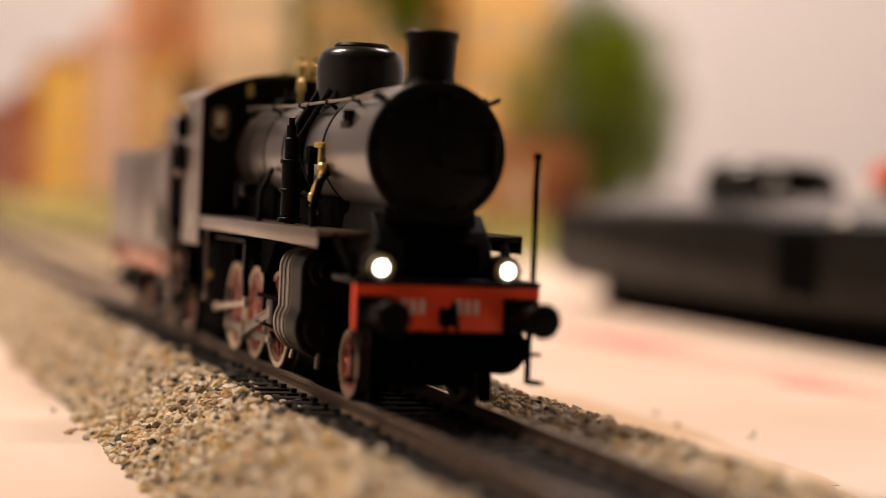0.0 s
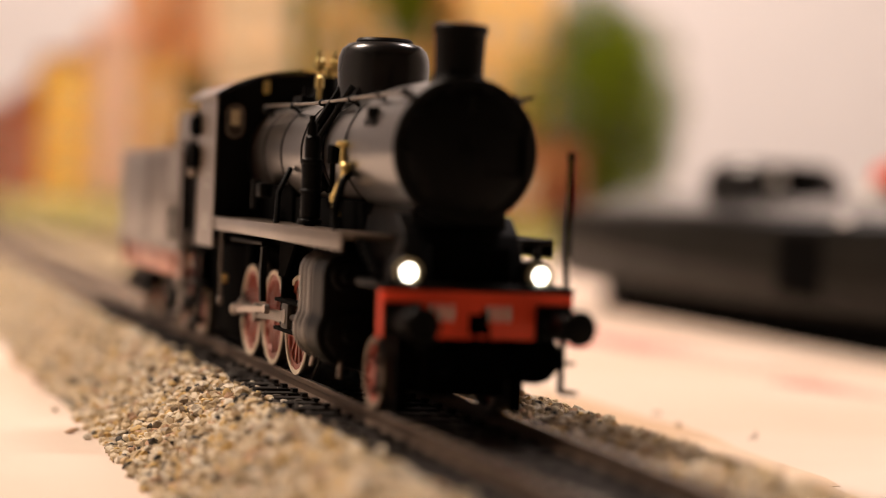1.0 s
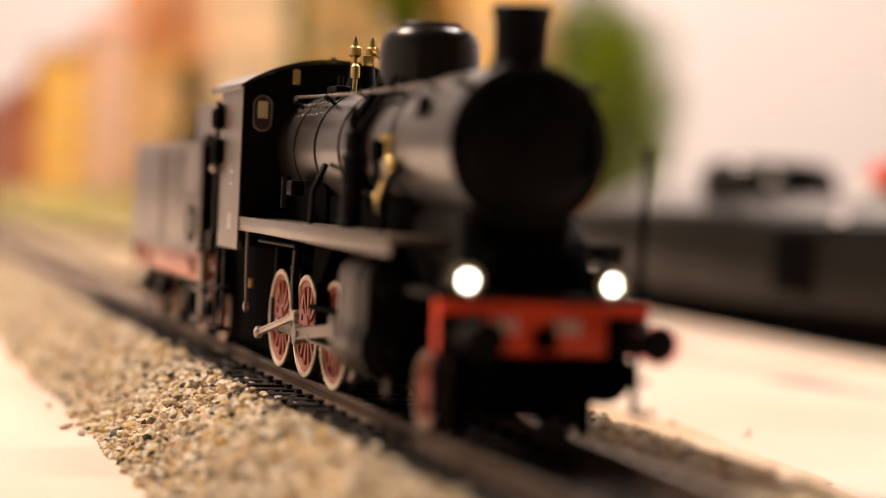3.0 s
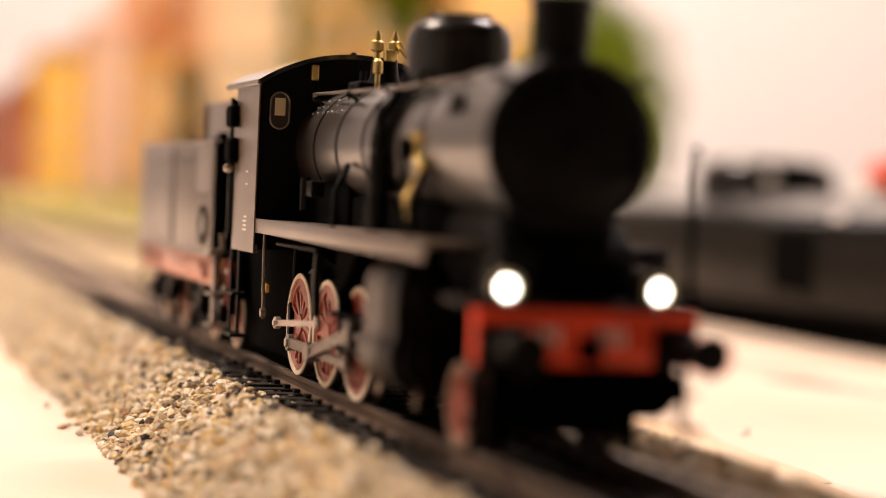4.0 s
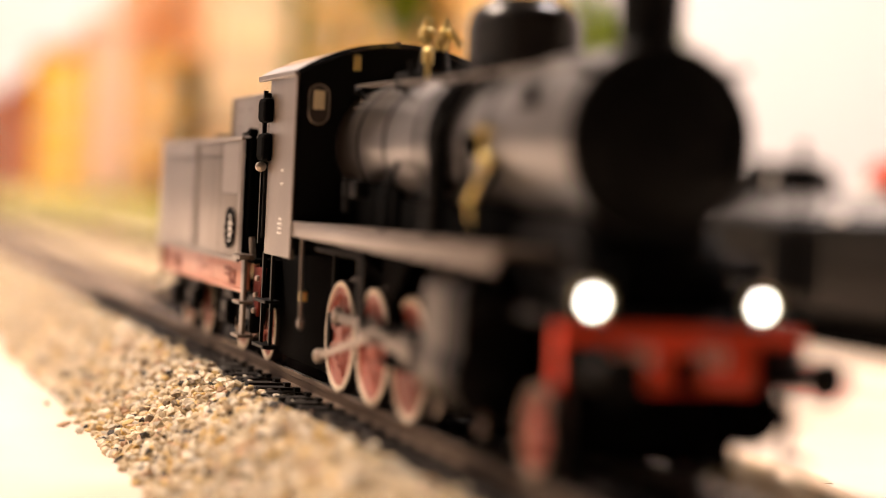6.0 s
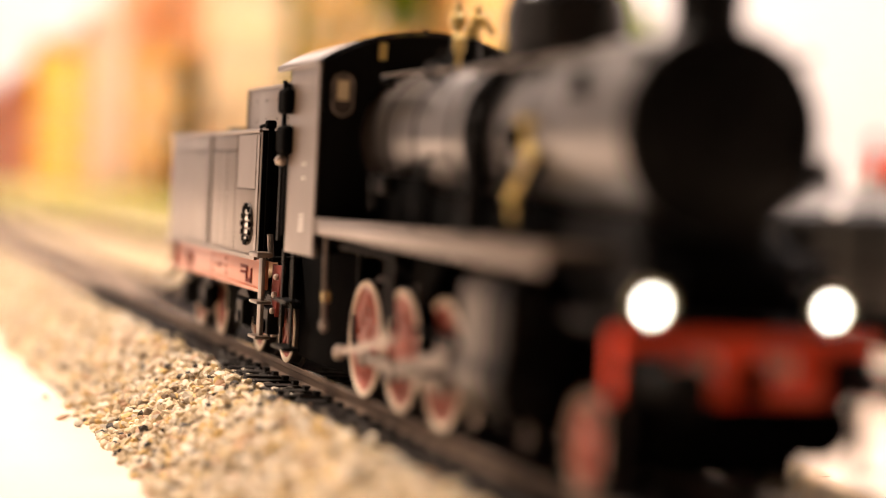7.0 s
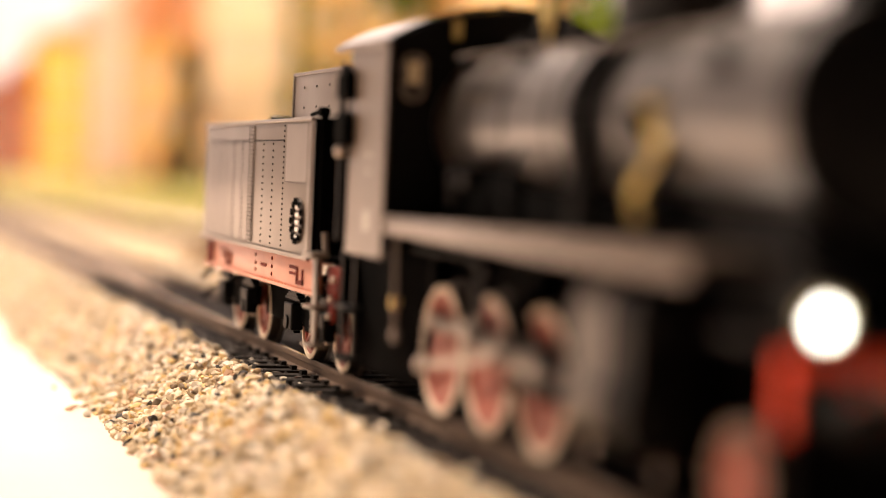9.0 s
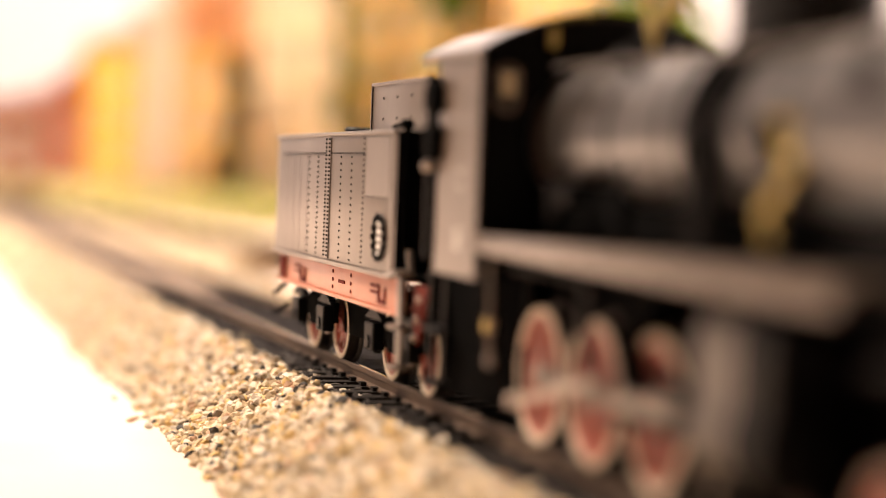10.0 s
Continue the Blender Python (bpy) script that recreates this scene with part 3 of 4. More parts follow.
    part("front_wall", prism([(-15.2, 20)] + [(-15.2, 45.4)] + top[1:-1] + [(15.2, 45.4), (15.2, 20)], 104, 104.6, "y"), BLACK, cab)
    for sx in (-1, 1):
        # Left sheet and beading painted lighter for the light on that side.
        part("side_sheet", join(box(*sorted((sx * 15.3, sx * 14.7)), 104, 121.5, 18.6, 45.7, 0.12)), LITBLACK if sx < 0 else BLACK, cab, "black cab side sheet with tiny white lettering, left one painted lit")
        part("edge_beading", box(*sorted((sx * 15.5, sx * 15.2)), 103.7, 104.3, 18.6, 45.7, 0.08), LITBLACK if sx < 0 else BLACK, cab)
        part("window", join(*[prism(arc(sx * 12.1, 42.8, 1.6, 0, 180, 10) + arc(sx * 12.1, 40.0, 1.6, 180, 360, 10), 103.75, 104.0, "y")]), TREAD, cab, "oval front window with dark metal frame")
        part("window_rim", tube([(x, 103.7, z) for x, z in arc(sx * 12.1, 42.8, 1.5, 0, 180, 10) + arc(sx * 12.1, 40.0, 1.5, 180, 360, 10) + [(sx * 12.1 + 1.5, 42.8)]], 0.16, 6), DIMSTEEL, cab, "thin pale window rim")
        # Opaque pane; the bright view through the cab is put into its colour.
        part("pane", box(sx * 12.1 - 0.85, sx * 12.1 + 0.85, 103.6, 103.74, 40.6, 43.4, 0.05), PANEGLASS, cab, "opaque glazing of the front window, bright view in its colour")
        part("grab_rail", tube([(sx * 15.4, 122.4, 21), (sx * 15.4, 122.4, 35)], 0.3), BLACK, cab)
        part("side_fitting", join(box(*sorted((sx * 16.8, sx * 15.0)), 118.8, 123.6, 38.8, 42.6, 0.7), tube([(sx * 15.6, 121.8, 42.4), (sx * 15.8, 120.0, 43.0)], 0.4)), DARK, cab)
        part("side_fitting", join(box(*sorted((sx * 16.8, sx * 15.0)), 118.8, 123.8, 32.8, 37.2, 0.8)), DARK, cab)
        part("latch_knob", lathe([(0.4, -0.7), (0.8, -0.4), (0.8, 0.4), (0.4, 0.7)], (sx * 16.2, 122.2, 32.0), "y", 14), STEEL, cab, "pale metal knob", 40)
        part("cab_post", box(*sorted((sx * 15.2, sx * 14.6)), 126.4, 127.2, 20, 44.0), BLACK, cab)
        part("cab_step", join(box(*sorted((sx * 14.6, sx * 14.1)), 118.5, 119.3, 4.2, 18.8), box(*sorted((sx * 14.6, sx * 14.1)), 124.6, 125.4, 4.2, 18.8),
                              box(*sorted((sx * 15.6, sx * 13.2)), 118, 126, 4.0, 4.6, 0.1), box(*sorted((sx * 15.6, sx * 13.2)), 118, 126, 11.0, 11.5, 0.1)), BLACK, cab)
    for z, w in ((22.0, 2.6), (22.7, 2.2), (23.4, 2.6), (24.1, 1.8), (29.4, 1.6), (31.4, 1.6)):
        part("lettering", box(-15.36, -15.3, 110.5, 110.5 + w, z, z + 0.28), WHITE, cab, "tiny unreadable white lettering bar")
    part("roof", prism([*arc(0, ZC, R0 + 0.85, 124.6, 55.4, 24), *arc(0, ZC, R0 + 0.1, 55.4, 124.6, 24)], 103.2, 128, "y"), ROOFP, cab, "glossy arched black cab roof", 40)
    for x in (-15.55, 15.55):
        part("roof_gutter", box(x - 0.35, x + 0.35, 103.2, 128, 45.3, 46.2, 0.2), LITBLACK, cab)
    part("roof_vent", cyl(0.5, (0, 106, 50.8), 0.7, "z", 12, 0.1), BLACK, cab)
    part("brass_plate", box(-7.3, -6.1, 103.4, 104, 46.5, 49.0, 0.25), BRASS, cab, "small brass lamp on the cab front")
    part("backhead", box(-8, 8, 105, 108, 20, 42, 1), DARK, cab)
    return loco


LOCO = build_locomotive()


def set_lengths(loco):
    """The front end stands 3.5 mm further back, 0.7 mm over and 0.4 mm lower than its parts' list has it; the cab stays."""
    skip = {w for w, *_ in ROLLING} | set(RODS.values())
    for ob in loco.children_recursive:
        if ob in skip or ob.parent in skip:
            continue
        for v in ob.data.vertices:
            y = v.co.y / MM
            if y < 75:
                v.co.y += 3.5 * (1 - max(y, -9) / 75) * MM
            v.co.x = v.co.x * 1.015 + 0.7 * MM * max(0, 1 - y / 104)
            if y < 15 and v.co.z < 22.5 * MM:
                v.co.z -= 0.4 * MM


set_lengths(LOCO)


# ---- tender ----
def build_tender():
    ten = thing("tender", "black riveted model tender, painted lit, with red frame behind the locomotive", "tender", CX, 386, RAILZ)
    P = lambda name, bm, mat, label="", parent=ten, smooth=30: part(name, bm, mat, parent, label, smooth)
    # Black tank; reflected wall light is mixed into its brown-grey colour.
    body = P("body", box(-14.0, 14.0, 3.4, 86.0, 16.2, 37.0, 0.5), LITBLACK, "black riveted tank body with reflected light in its colour")
    x = -14.0
    part("top_beading", join(tube([(x - 0.1, 3.8, 36.8), (x - 0.1, 85.5, 36.8)], 0.32), tube([(-x + 0.1, 3.8, 36.8), (-x + 0.1, 85.5, 36.8)], 0.32), tube([(x, 85.9, 36.8), (-x, 85.9, 36.8)], 0.32)), LITBLACK, body, "", 60)
    part("bottom_beading", box(x - 0.5, x, 3.4, 86.1, 16.0, 16.7, 0.1), LITBLACK, body)
    for y0, y1, z0, z1 in ((6.4, 20, 27.4, 36.2), (43.5, 46.5, 16.9, 36.2), (4.2, 6.0, 16.9, 36.2)):
        part("cover_plate", box(x - 0.18, x, y0, y1, z0, z1, 0.06), LITBLACK, body)
    for y0, y1 in ((22, 43.5), (46.5, 80.5)):
        part("panel_lip", box(x - 0.2, x, y0, y1, 33.7, 33.88), BLACK, body)
    part("seam", box(x - 0.22, x - 0.17, 6.4, 20, 27.32, 27.44), BLACK, body)
    for y, n, z1, mat in ((22.0, 24, 36.0, TREAD), (29.5, 16, 33.2, TREAD), (36.5, 16, 33.2, TREAD), (43.9, 30, 36.0, DARK), (46.1, 30, 36.0, DARK), (52.5, 20, 33.2, DARK), (59.0, 16, 33.2, TREAD)):
        xr = x - (0.36 if 43.5 < y < 46.5 else 0.18)
        part("rivets", join(*[cyl(0.15, (xr, y, 17.4 + (z1 - 17.4) * k / (n - 1)), 0.2, "x", 6) for k in range(n)]), mat, body)
    for y in (60.5, 66, 71, 76, 80.5):
        part("seam", box(x - 0.03, x, y, y + 0.10, 16.9, 33.5), TREAD, body)
    part("round_plate", ring(3.5, 2.6, (x - 0.45, 11.0, 21.6), 0.45, "x", 36, 0.1), TREAD, body, "round dark studded plate")
    part("plate_studs", join(*[cyl(0.5, (x - 0.65, 11.0 + 3.05 * math.cos(a), 21.6 + 3.05 * math.sin(a)), 0.4, "x", 8) for a in [k * math.pi / 7 for k in range(14)]]), DARK, body)
    part("plate_rungs", join(*[box(x - 0.4, x, 10.0, 12.0, 18.9 + k * 1.1, 19.5 + k * 1.1, 0.1) for k in range(5)]), WHITE, body, "pale rungs inside the round plate")
    # Black sheet added over tank and bunker fronts for the cab gap's shade.
    P("front_sheet", join(box(-13.9, 13.9, 2.8, 3.38, 16.4, 36.9), box(-9.1, 9.1, 2.4, 2.98, 36.9, 44.4)), DARK)
    coal = P("coal_bunker", join(box(-9.2, 9.2, 3.0, 37, 36.5, 44.6, 0.3)), LITBLACK)
    part("bunker_edge", join(box(-9.45, -9.0, 3.0, 37.2, 44.4, 44.9, 0.1), box(9.0, 9.45, 3.0, 37.2, 44.4, 44.9, 0.1), box(-9.4, 9.4, 36.9, 37.4, 37, 44.9, 0.1)), LITBLACK, coal)
    part("bunker_rivets", join(*[cyl(0.2, (-9.32, y, z), 0.15, "x", 6) for y in (6, 14, 22, 30) for z in (39.2, 42.4)], *[cyl(0.22, (-9.3, 36.9, 37.4 + 0.8 * k), 0.3, "x", 6) for k in range(9)]), BLACK, coal)
    rocks = []
    rng = random.Random(4)
    for k in range(120):
        b = bmesh.new()
        bmesh.ops.create_icosphere(b, subdivisions=1, radius=rng.uniform(0.7, 1.3))
        for v in b.verts:
            v.co = v.co * rng.uniform(0.75, 1.2) + Vector((0, 0, 0))
        bmesh.ops.translate(b, verts=b.verts[:], vec=(rng.uniform(-7.8, 7.8), rng.uniform(2, 35), 44.0 + rng.uniform(0, 0.3)))
        rocks.append(b)
    part("coal_heap", join(*rocks), DARK, coal)
    P("filler_lid", join(cyl(3, (-5, 60, 36.8), 1.6, "z", 24, 0.3)), BLACK)
    P("brake_column", join(cyl(0.5, (-12.4, 3.8, 30), 8, "z", 12), box(-13.2, -11.6, 3.4, 5.6, 37.2, 38.6, 0.4), tube([(-12.4, 4, 38.2), (-12.6, 11, 37.6)], 0.3)), DARK)
    P("front_locker", join(box(-13.4, 13.4, -5.5, 0, 16.2, 17, 0.1), box(-13.2, -12.6, 2.0, 3.2, 17, 36.6)), DARK)
    P("bright_lever", tube([(-13.0, -2.6, 16.6), (-13.2, -1.8, 20.4)], 0.5), DIMSTEEL, "pale lever beside the cab gap")
    frame_ = P("frame", join(box(-13.4, -12.6, 0.5, 84, 11.4, 16.2, 0.15), box(12.6, 13.4, 0.5, 84, 11.4, 16.2, 0.15), box(-13.4, 13.4, 83.2, 84.2, 11.4, 16.2, 0.15)), FRAMERED, "dull red frame")
    P("front_plate", box(-12.4, 12.4, -5.2, -4.4, 9, 16.2, 0.15), DARK)
    part("frame_flange", join(box(-13.9, -13.3, 0.5, 84, 11.0, 11.5), box(-13.9, -13.3, 0.5, 84, 15.9, 16.2)), FRAMERED, frame_)
    for y in (9, 62):
        part("relief", join(box(-13.62, -13.4, y, y + 0.8, 12.2, 14.4), box(-13.62, -13.4, y + 3.4, y + 4.2, 12.2, 14.4), box(-13.62, -13.4, y, y + 4.2, 12.0, 12.7), box(-13.62, -13.4, y + 3.6, y + 8.5, 14.2, 14.7), box(-13.62, -13.4, y + 4.5, y + 8.5, 13.3, 13.7)), DULLRED, frame_, "dark red moulded bracket")
    part("relief", join(*[cyl(0.3, (-13.55, y, z), 0.2, "x", 8) for y in (30, 42) for z in (12.5, 13.7, 15.0)], box(-13.55, -13.4, 34, 38, 13.4, 13.9)), DULLRED, frame_)
    part("end_bracket", box(-13.9, -13.3, 78, 82, 11.6, 15.6, 0.3), DULLRED, frame_)
    P("step_front", join(box(-14.6, -14.0, -3.4, -1.0, 4.2, 17.5, 0.1), box(-15.6, -13.2, -5, 0.5, 4.0, 4.5, 0.1), box(-15.6, -13.2, -5, 0.5, 9.5, 10.0, 0.1), box(-15.8, -13.2, -5, 1, 16.8, 17.6, 0.1)), LITBLACK, "pale tender steps")
    P("red_bracket", prism([(-10, 15.8), (-3.2, 15.8), (-3.2, 10.5), (-6.0, 7.6)], -12.9, -12.2, "x", 0.1), DULLRED, "dark red bracket between engine and tender")
    for z in (14.0, 11.2, 8.6):
        P("bracket_knob", lathe([(0.3, -0.6), (0.5, -0.4), (0.5, 0), (0.3, 0.3)], (-13.0, -7.5 + (14 - z) * 0.35, z), "x", 12), STEEL)
    for sx in (-1, 1):
        for yb in (9.5, 61.5):
            bogie = P("bogie", join(box(*sorted((sx * 10.6, sx * 11.6)), yb - 13, yb + 13, 6.0, 9.4, 0.2), box(*sorted((sx * 10.6, sx * 11.9)), yb - 4, yb + 4, 4.8, 9.8, 0.3),
                                    prism([(yb - 10, 7.5), (yb + 10, 7.5), (yb + 5, 10.4), (yb - 5, 11.2)], *sorted((sx * 10.7, sx * 11.4)), "x", 0.1)), DARK)
            for dy in (-9.75, 9.75):
                y = yb + dy
                part("axlebox", join(box(*sorted((sx * 11.2, sx * 13.2)), y - 2.6, y + 2.6, 4.6, 8.8, 0.3), cyl(1.1, (sx * 12.9 - (0.6 if sx < 0 else 0), y, 5.8), 0.8, "x", 14, 0.1)), BLACK, bogie)
                part("spring", join(*[box(*sorted((sx * 11.4, sx * 12.5)), y - 4.6 + k, y + 4.6 - k, 9.6 + 0.4 * (k - 1), 9.95 + 0.4 * (k - 1)) for k in range(4)]), BLACK, bogie)
                part("brake_shoe", join(box(*sorted((sx * 9.6, sx * 10.6)), y + 5.6, y + 6.6, 3.5, 9, 0.2), tube([(sx * 10.2, y + 6.2, 3.8), (sx * 10.2, y + 6.2, 11)], 0.3)), STEEL if sx < 0 and dy < 0 else DARK, bogie)
                ROLLING.append((wheel(ten, "tender_wheel", sx * 8.5, y, 5.5, 9, sx), sx * 8.5, y, 5.5))
    for xx in (-10.1, 10.1):
        P("buffer", lathe([(1.8, 84.0), (1.3, 85), (1.2, 89), (2.4, 89.4), (2.4, 90.2), (1, 90.5)], (xx, 0, 13.9), "y", 28), BLACK)
    P("hose", join(tube([(-12.8, 80, 10.8), (-13.4, 86, 8.6), (-13.2, 88.5, 8.4)], 0.4), tube([(-12.4, 80, 7.0), (-13.2, 86, 5.0), (-13.2, 88.4, 5.2)], 0.35)), DARK)
    P("underframe", box(-9.5, 9.5, 20, 50, 4.5, 11.4, 0.4), DARK)
    return ten


TENDER = build_tender()


# ---- track ----
def rail_profile(x):
    return [(x - 1.1, 2.6), (x + 1.1, 2.6), (x + 1.1, 2.85), (x + 0.25, 3.1), (x + 0.25, 4.05), (x + 0.45, 4.25), (x + 0.45, 4.85), (x + 0.33, 5.0),
            (x - 0.33, 5.0), (x - 0.45, 4.85), (x - 0.45, 4.25), (x - 0.25, 4.05), (x - 0.25, 3.1), (x - 1.1, 2.85)]


def sleeper_mesh():
    bm = join(box(-15, 15, -1.45, 1.45, 0.9, 2.6, 0.12))
    for x in (-8.7, 8.7):
        for d in (-1.5, 1.5):
            join(bm, box(x + d - 0.45, x + d + 0.45, -0.75, 0.75, 2.55, 3.25))
    return mesh_of(bm, "sleeper", SLEEPER)


def build_track(y0, y1, label, x, turn=0.0):
    tr = thing("track", label, "track", x, 0, 0, kind="structure", turn=turn)
    for sx in (-8.7, 8.7):
        part("rail", prism(rail_profile(sx), y0, y1, "y"), RAIL, tr, "brown-sided rail with polished head")
        part("rail_head", box(sx - 0.36, sx + 0.36, y0, y1, 5.0, 5.02), RAILTOP, tr)
    return tr


TRACK = build_track(40, 1960, "model railway track with brown rails on black sleepers", CX)
BRANCH = build_track(760, 1720, "second model railway track curving off behind the train", 233.0, 5.2)


def build_ballast(parent_x, y0, y1, turn=0.0):
    prof = [(-37, BOARDZ + 0.02), (-34.5, -7.0), (-23, 0.6), (-19.5, 1.9), (-16.5, 1.5), (-9, 0.9), (9, 0.9), (16.5, 1.5), (19.5, 2.1), (29.5, 1.6), (33.0, 0.2), (45, -7.0), (48, BOARDZ + 0.02)]
    tb = thing("ballast", "cream and ochre crushed stone ballast along the track", "ballast", parent_x, 0, 0, kind="structure", turn=turn)
    part("ballast_bed", prism(prof, y0, y1, "y"), BED, tb)
    # Near bed has the train's shadow in its colour; far bed is lighter.
    part("cinder_bed", box(-16.4, 16.4, y0, min(y1, max(y0 + 1, 500)), 0.5, 1.75, 0.1), SHADECINDER, tb, "cinder bed between the sleepers, train shade in its colour")
    part("dusty_bed", box(-16.4, 16.4, max(y0 + 1.2, 500.2), y1, 0.5, 2.72, 0.1), FARBED, tb, "brown far bed between the sleepers, painted lighter")
    return tb, prof


BALLAST, PROFILE = build_ballast(CX, 40, 1960)
BALLAST_FAR, _ = build_ballast(233.0, 760, 1720, 5.2)


# ---- sleepers ----
def build_sleepers():
    shared = sleeper_mesh()
    rng = random.Random(2)
    for tr, y0, y1, step in ((TRACK, 44, 1680, 6.7), (BRANCH, 770, 1700, 7.0)):
        y = y0
        while y < y1:
            ob = new("sleeper", shared)
            ob.parent = tr
            ob.matrix_basis = pose(rng.uniform(-0.15, 0.15) * MM, y * MM, 0, 0, 0, rng.uniform(-0.5, 0.5))
            y += step


build_sleepers()


# ---- ballast stones ----
def stone_shape(rng):
    b = bmesh.new()
    bmesh.ops.create_icosphere(b, subdivisions=1, radius=1.0)
    sc = (rng.uniform(0.8, 1.35), rng.uniform(0.7, 1.05), rng.uniform(0.45, 0.8))
    pts = []
    for v in b.verts:
        k = rng.uniform(0.72, 1.18)
        pts.append((v.co.x * sc[0] * k, v.co.y * sc[1] * k, v.co.z * sc[2] * k))
    faces = [[v.index for v in f.verts] for f in b.faces]
    b.free()
    return np.array(pts), faces


def bed_height(x):
    return float(np.interp(x, [p[0] for p in PROFILE], [p[1] for p in PROFILE]))


def build_stones():
    rng = random.Random(11)
    shapes = [stone_shape(rng) for _ in range(14)]
    meshes = []
    for pts, faces in shapes:
        me = bpy.data.meshes.new("stone")
        me.from_pydata((pts * 0.00085).tolist(), [], faces)
        me.materials.append(STONE)
        meshes.append(me)
    places = []

    def scatter(n, x0, x1, y0, y1, lift=0.0):
        for _ in range(n):
            x, y = rng.uniform(x0, x1), rng.uniform(y0, y1)
            places.append((x, y, bed_height(x) + rng.uniform(-0.15, 0.55) + lift))
    scatter(5600, -37.5, -16.4, 150, 440)
    scatter(2600, -34, -17.0, 150, 440, 0.6)
    scatter(2400, -37, -16.4, 440, 760)
    scatter(1000, -37, -16.4, 60, 150)
    scatter(4300, 16.4, 47.5, 130, 440)
    scatter(1900, 17.0, 34, 130, 440, 0.6)
    scatter(1100, 16.4, 46, 440, 640)
    scatter(260, -16.4, -11.0, 100, 440, 0.3)
    scatter(160, 11.0, 16.4, 100, 440, 0.3)
    for _ in range(300):   # strays rolled out past the foot of the slope
        side = rng.random() < 0.6
        x = -36.6 - abs(rng.gauss(0, 1.3)) if side else 47.7 + abs(rng.gauss(0, 3.0))
        places.append((x, rng.uniform(120, 640), BOARDZ + 0.4))
    for p in ((76, 333), (80, 352), (62, 322)):
        places.append((*p, BOARDZ + 0.3))
    near = [p for p in places if -37 < p[0] < -17 and 285 < p[1] < 312]
    rng.shuffle(near)
    near = set(near[:290])
    verts, faces, base = [], [], 0
    for p in places:
        pts, fc = shapes[rng.randrange(14)]
        rot = Euler((rng.uniform(-0.6, 0.6), rng.uniform(-0.6, 0.6), rng.uniform(0, 6.28)))
        size = rng.choice((0.6, 0.75, 0.85, 0.95, 1.15))
        if p in near:
            ob = new("stone", rng.choice(meshes))
            ob.parent = BALLAST
            ob.matrix_basis = Matrix.LocRotScale(Vector(p) * MM, rot, (size / 0.85,) * 3)
            continue
        m = np.array(rot.to_matrix())
        verts.append((pts @ m.T * size + np.array(p)) * MM)
        faces += [[i + base for i in f] for f in fc]
        base += len(pts)
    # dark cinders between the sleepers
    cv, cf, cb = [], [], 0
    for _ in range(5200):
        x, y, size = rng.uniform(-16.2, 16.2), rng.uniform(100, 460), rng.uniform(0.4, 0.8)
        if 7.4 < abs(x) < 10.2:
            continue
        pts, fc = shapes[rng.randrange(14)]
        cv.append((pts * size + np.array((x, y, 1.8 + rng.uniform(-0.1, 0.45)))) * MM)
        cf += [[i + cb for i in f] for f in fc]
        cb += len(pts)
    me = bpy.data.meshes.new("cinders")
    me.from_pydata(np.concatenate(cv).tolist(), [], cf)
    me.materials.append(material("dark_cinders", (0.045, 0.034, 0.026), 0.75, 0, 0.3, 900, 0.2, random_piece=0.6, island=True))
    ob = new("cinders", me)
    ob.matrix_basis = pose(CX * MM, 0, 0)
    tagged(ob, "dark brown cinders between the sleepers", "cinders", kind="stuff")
    me = bpy.data.meshes.new("stones")
    me.from_pydata(np.concatenate(verts).tolist(), [], faces)
    me.materials.append(STONES)
    ob = new("stones", me)
    ob.matrix_basis = pose(CX * MM, 0, 0)
    tagged(ob, "loose cream, ochre and dark crushed stones", "stones", kind="stuff")


build_stones()


# ---- pink printing and stains on the board ----
def build_board_marks():
    pink = material("faded_pink_print", (0.74, 0.20, 0.17), 0.8, 0, 0.15, 90, second=(0.77, 0.50, 0.41))
    tan = material("tan_water_stain", (0.58, 0.40, 0.25), 0.8, 0, 0.15, 90, second=(0.70, 0.54, 0.40))
    rng = random.Random(5)
    for cx, cy, rx, ry, turn, mat, lab in ((234, 510, 13, 76, 3, pink, "faded pink printed patch on the baseboard"), (232, 405, 7, 24, 14, pink, "faded pink printed patch on the baseboard"),
                                           (148, 318, 8, 84, -3, tan, "tan stain beside the ballast on the baseboard")):
        bm = bmesh.new()
        pts = []
        for k in range(36):
            a = 2 * math.pi * k / 36
            f = 1 + rng.uniform(-0.22, 0.22)
            pts.append((rx * f * math.cos(a), ry * f * math.sin(a)))
        bm = prism(pts, 0.0, 0.12, "z")
        ob = part("board_mark", bm, mat)
        ob.matrix_basis = pose(cx * MM, cy * MM, BOARDZ * MM, 0, 0, turn)
        tagged(ob, lab, "stain", kind="structure")


build_board_marks()


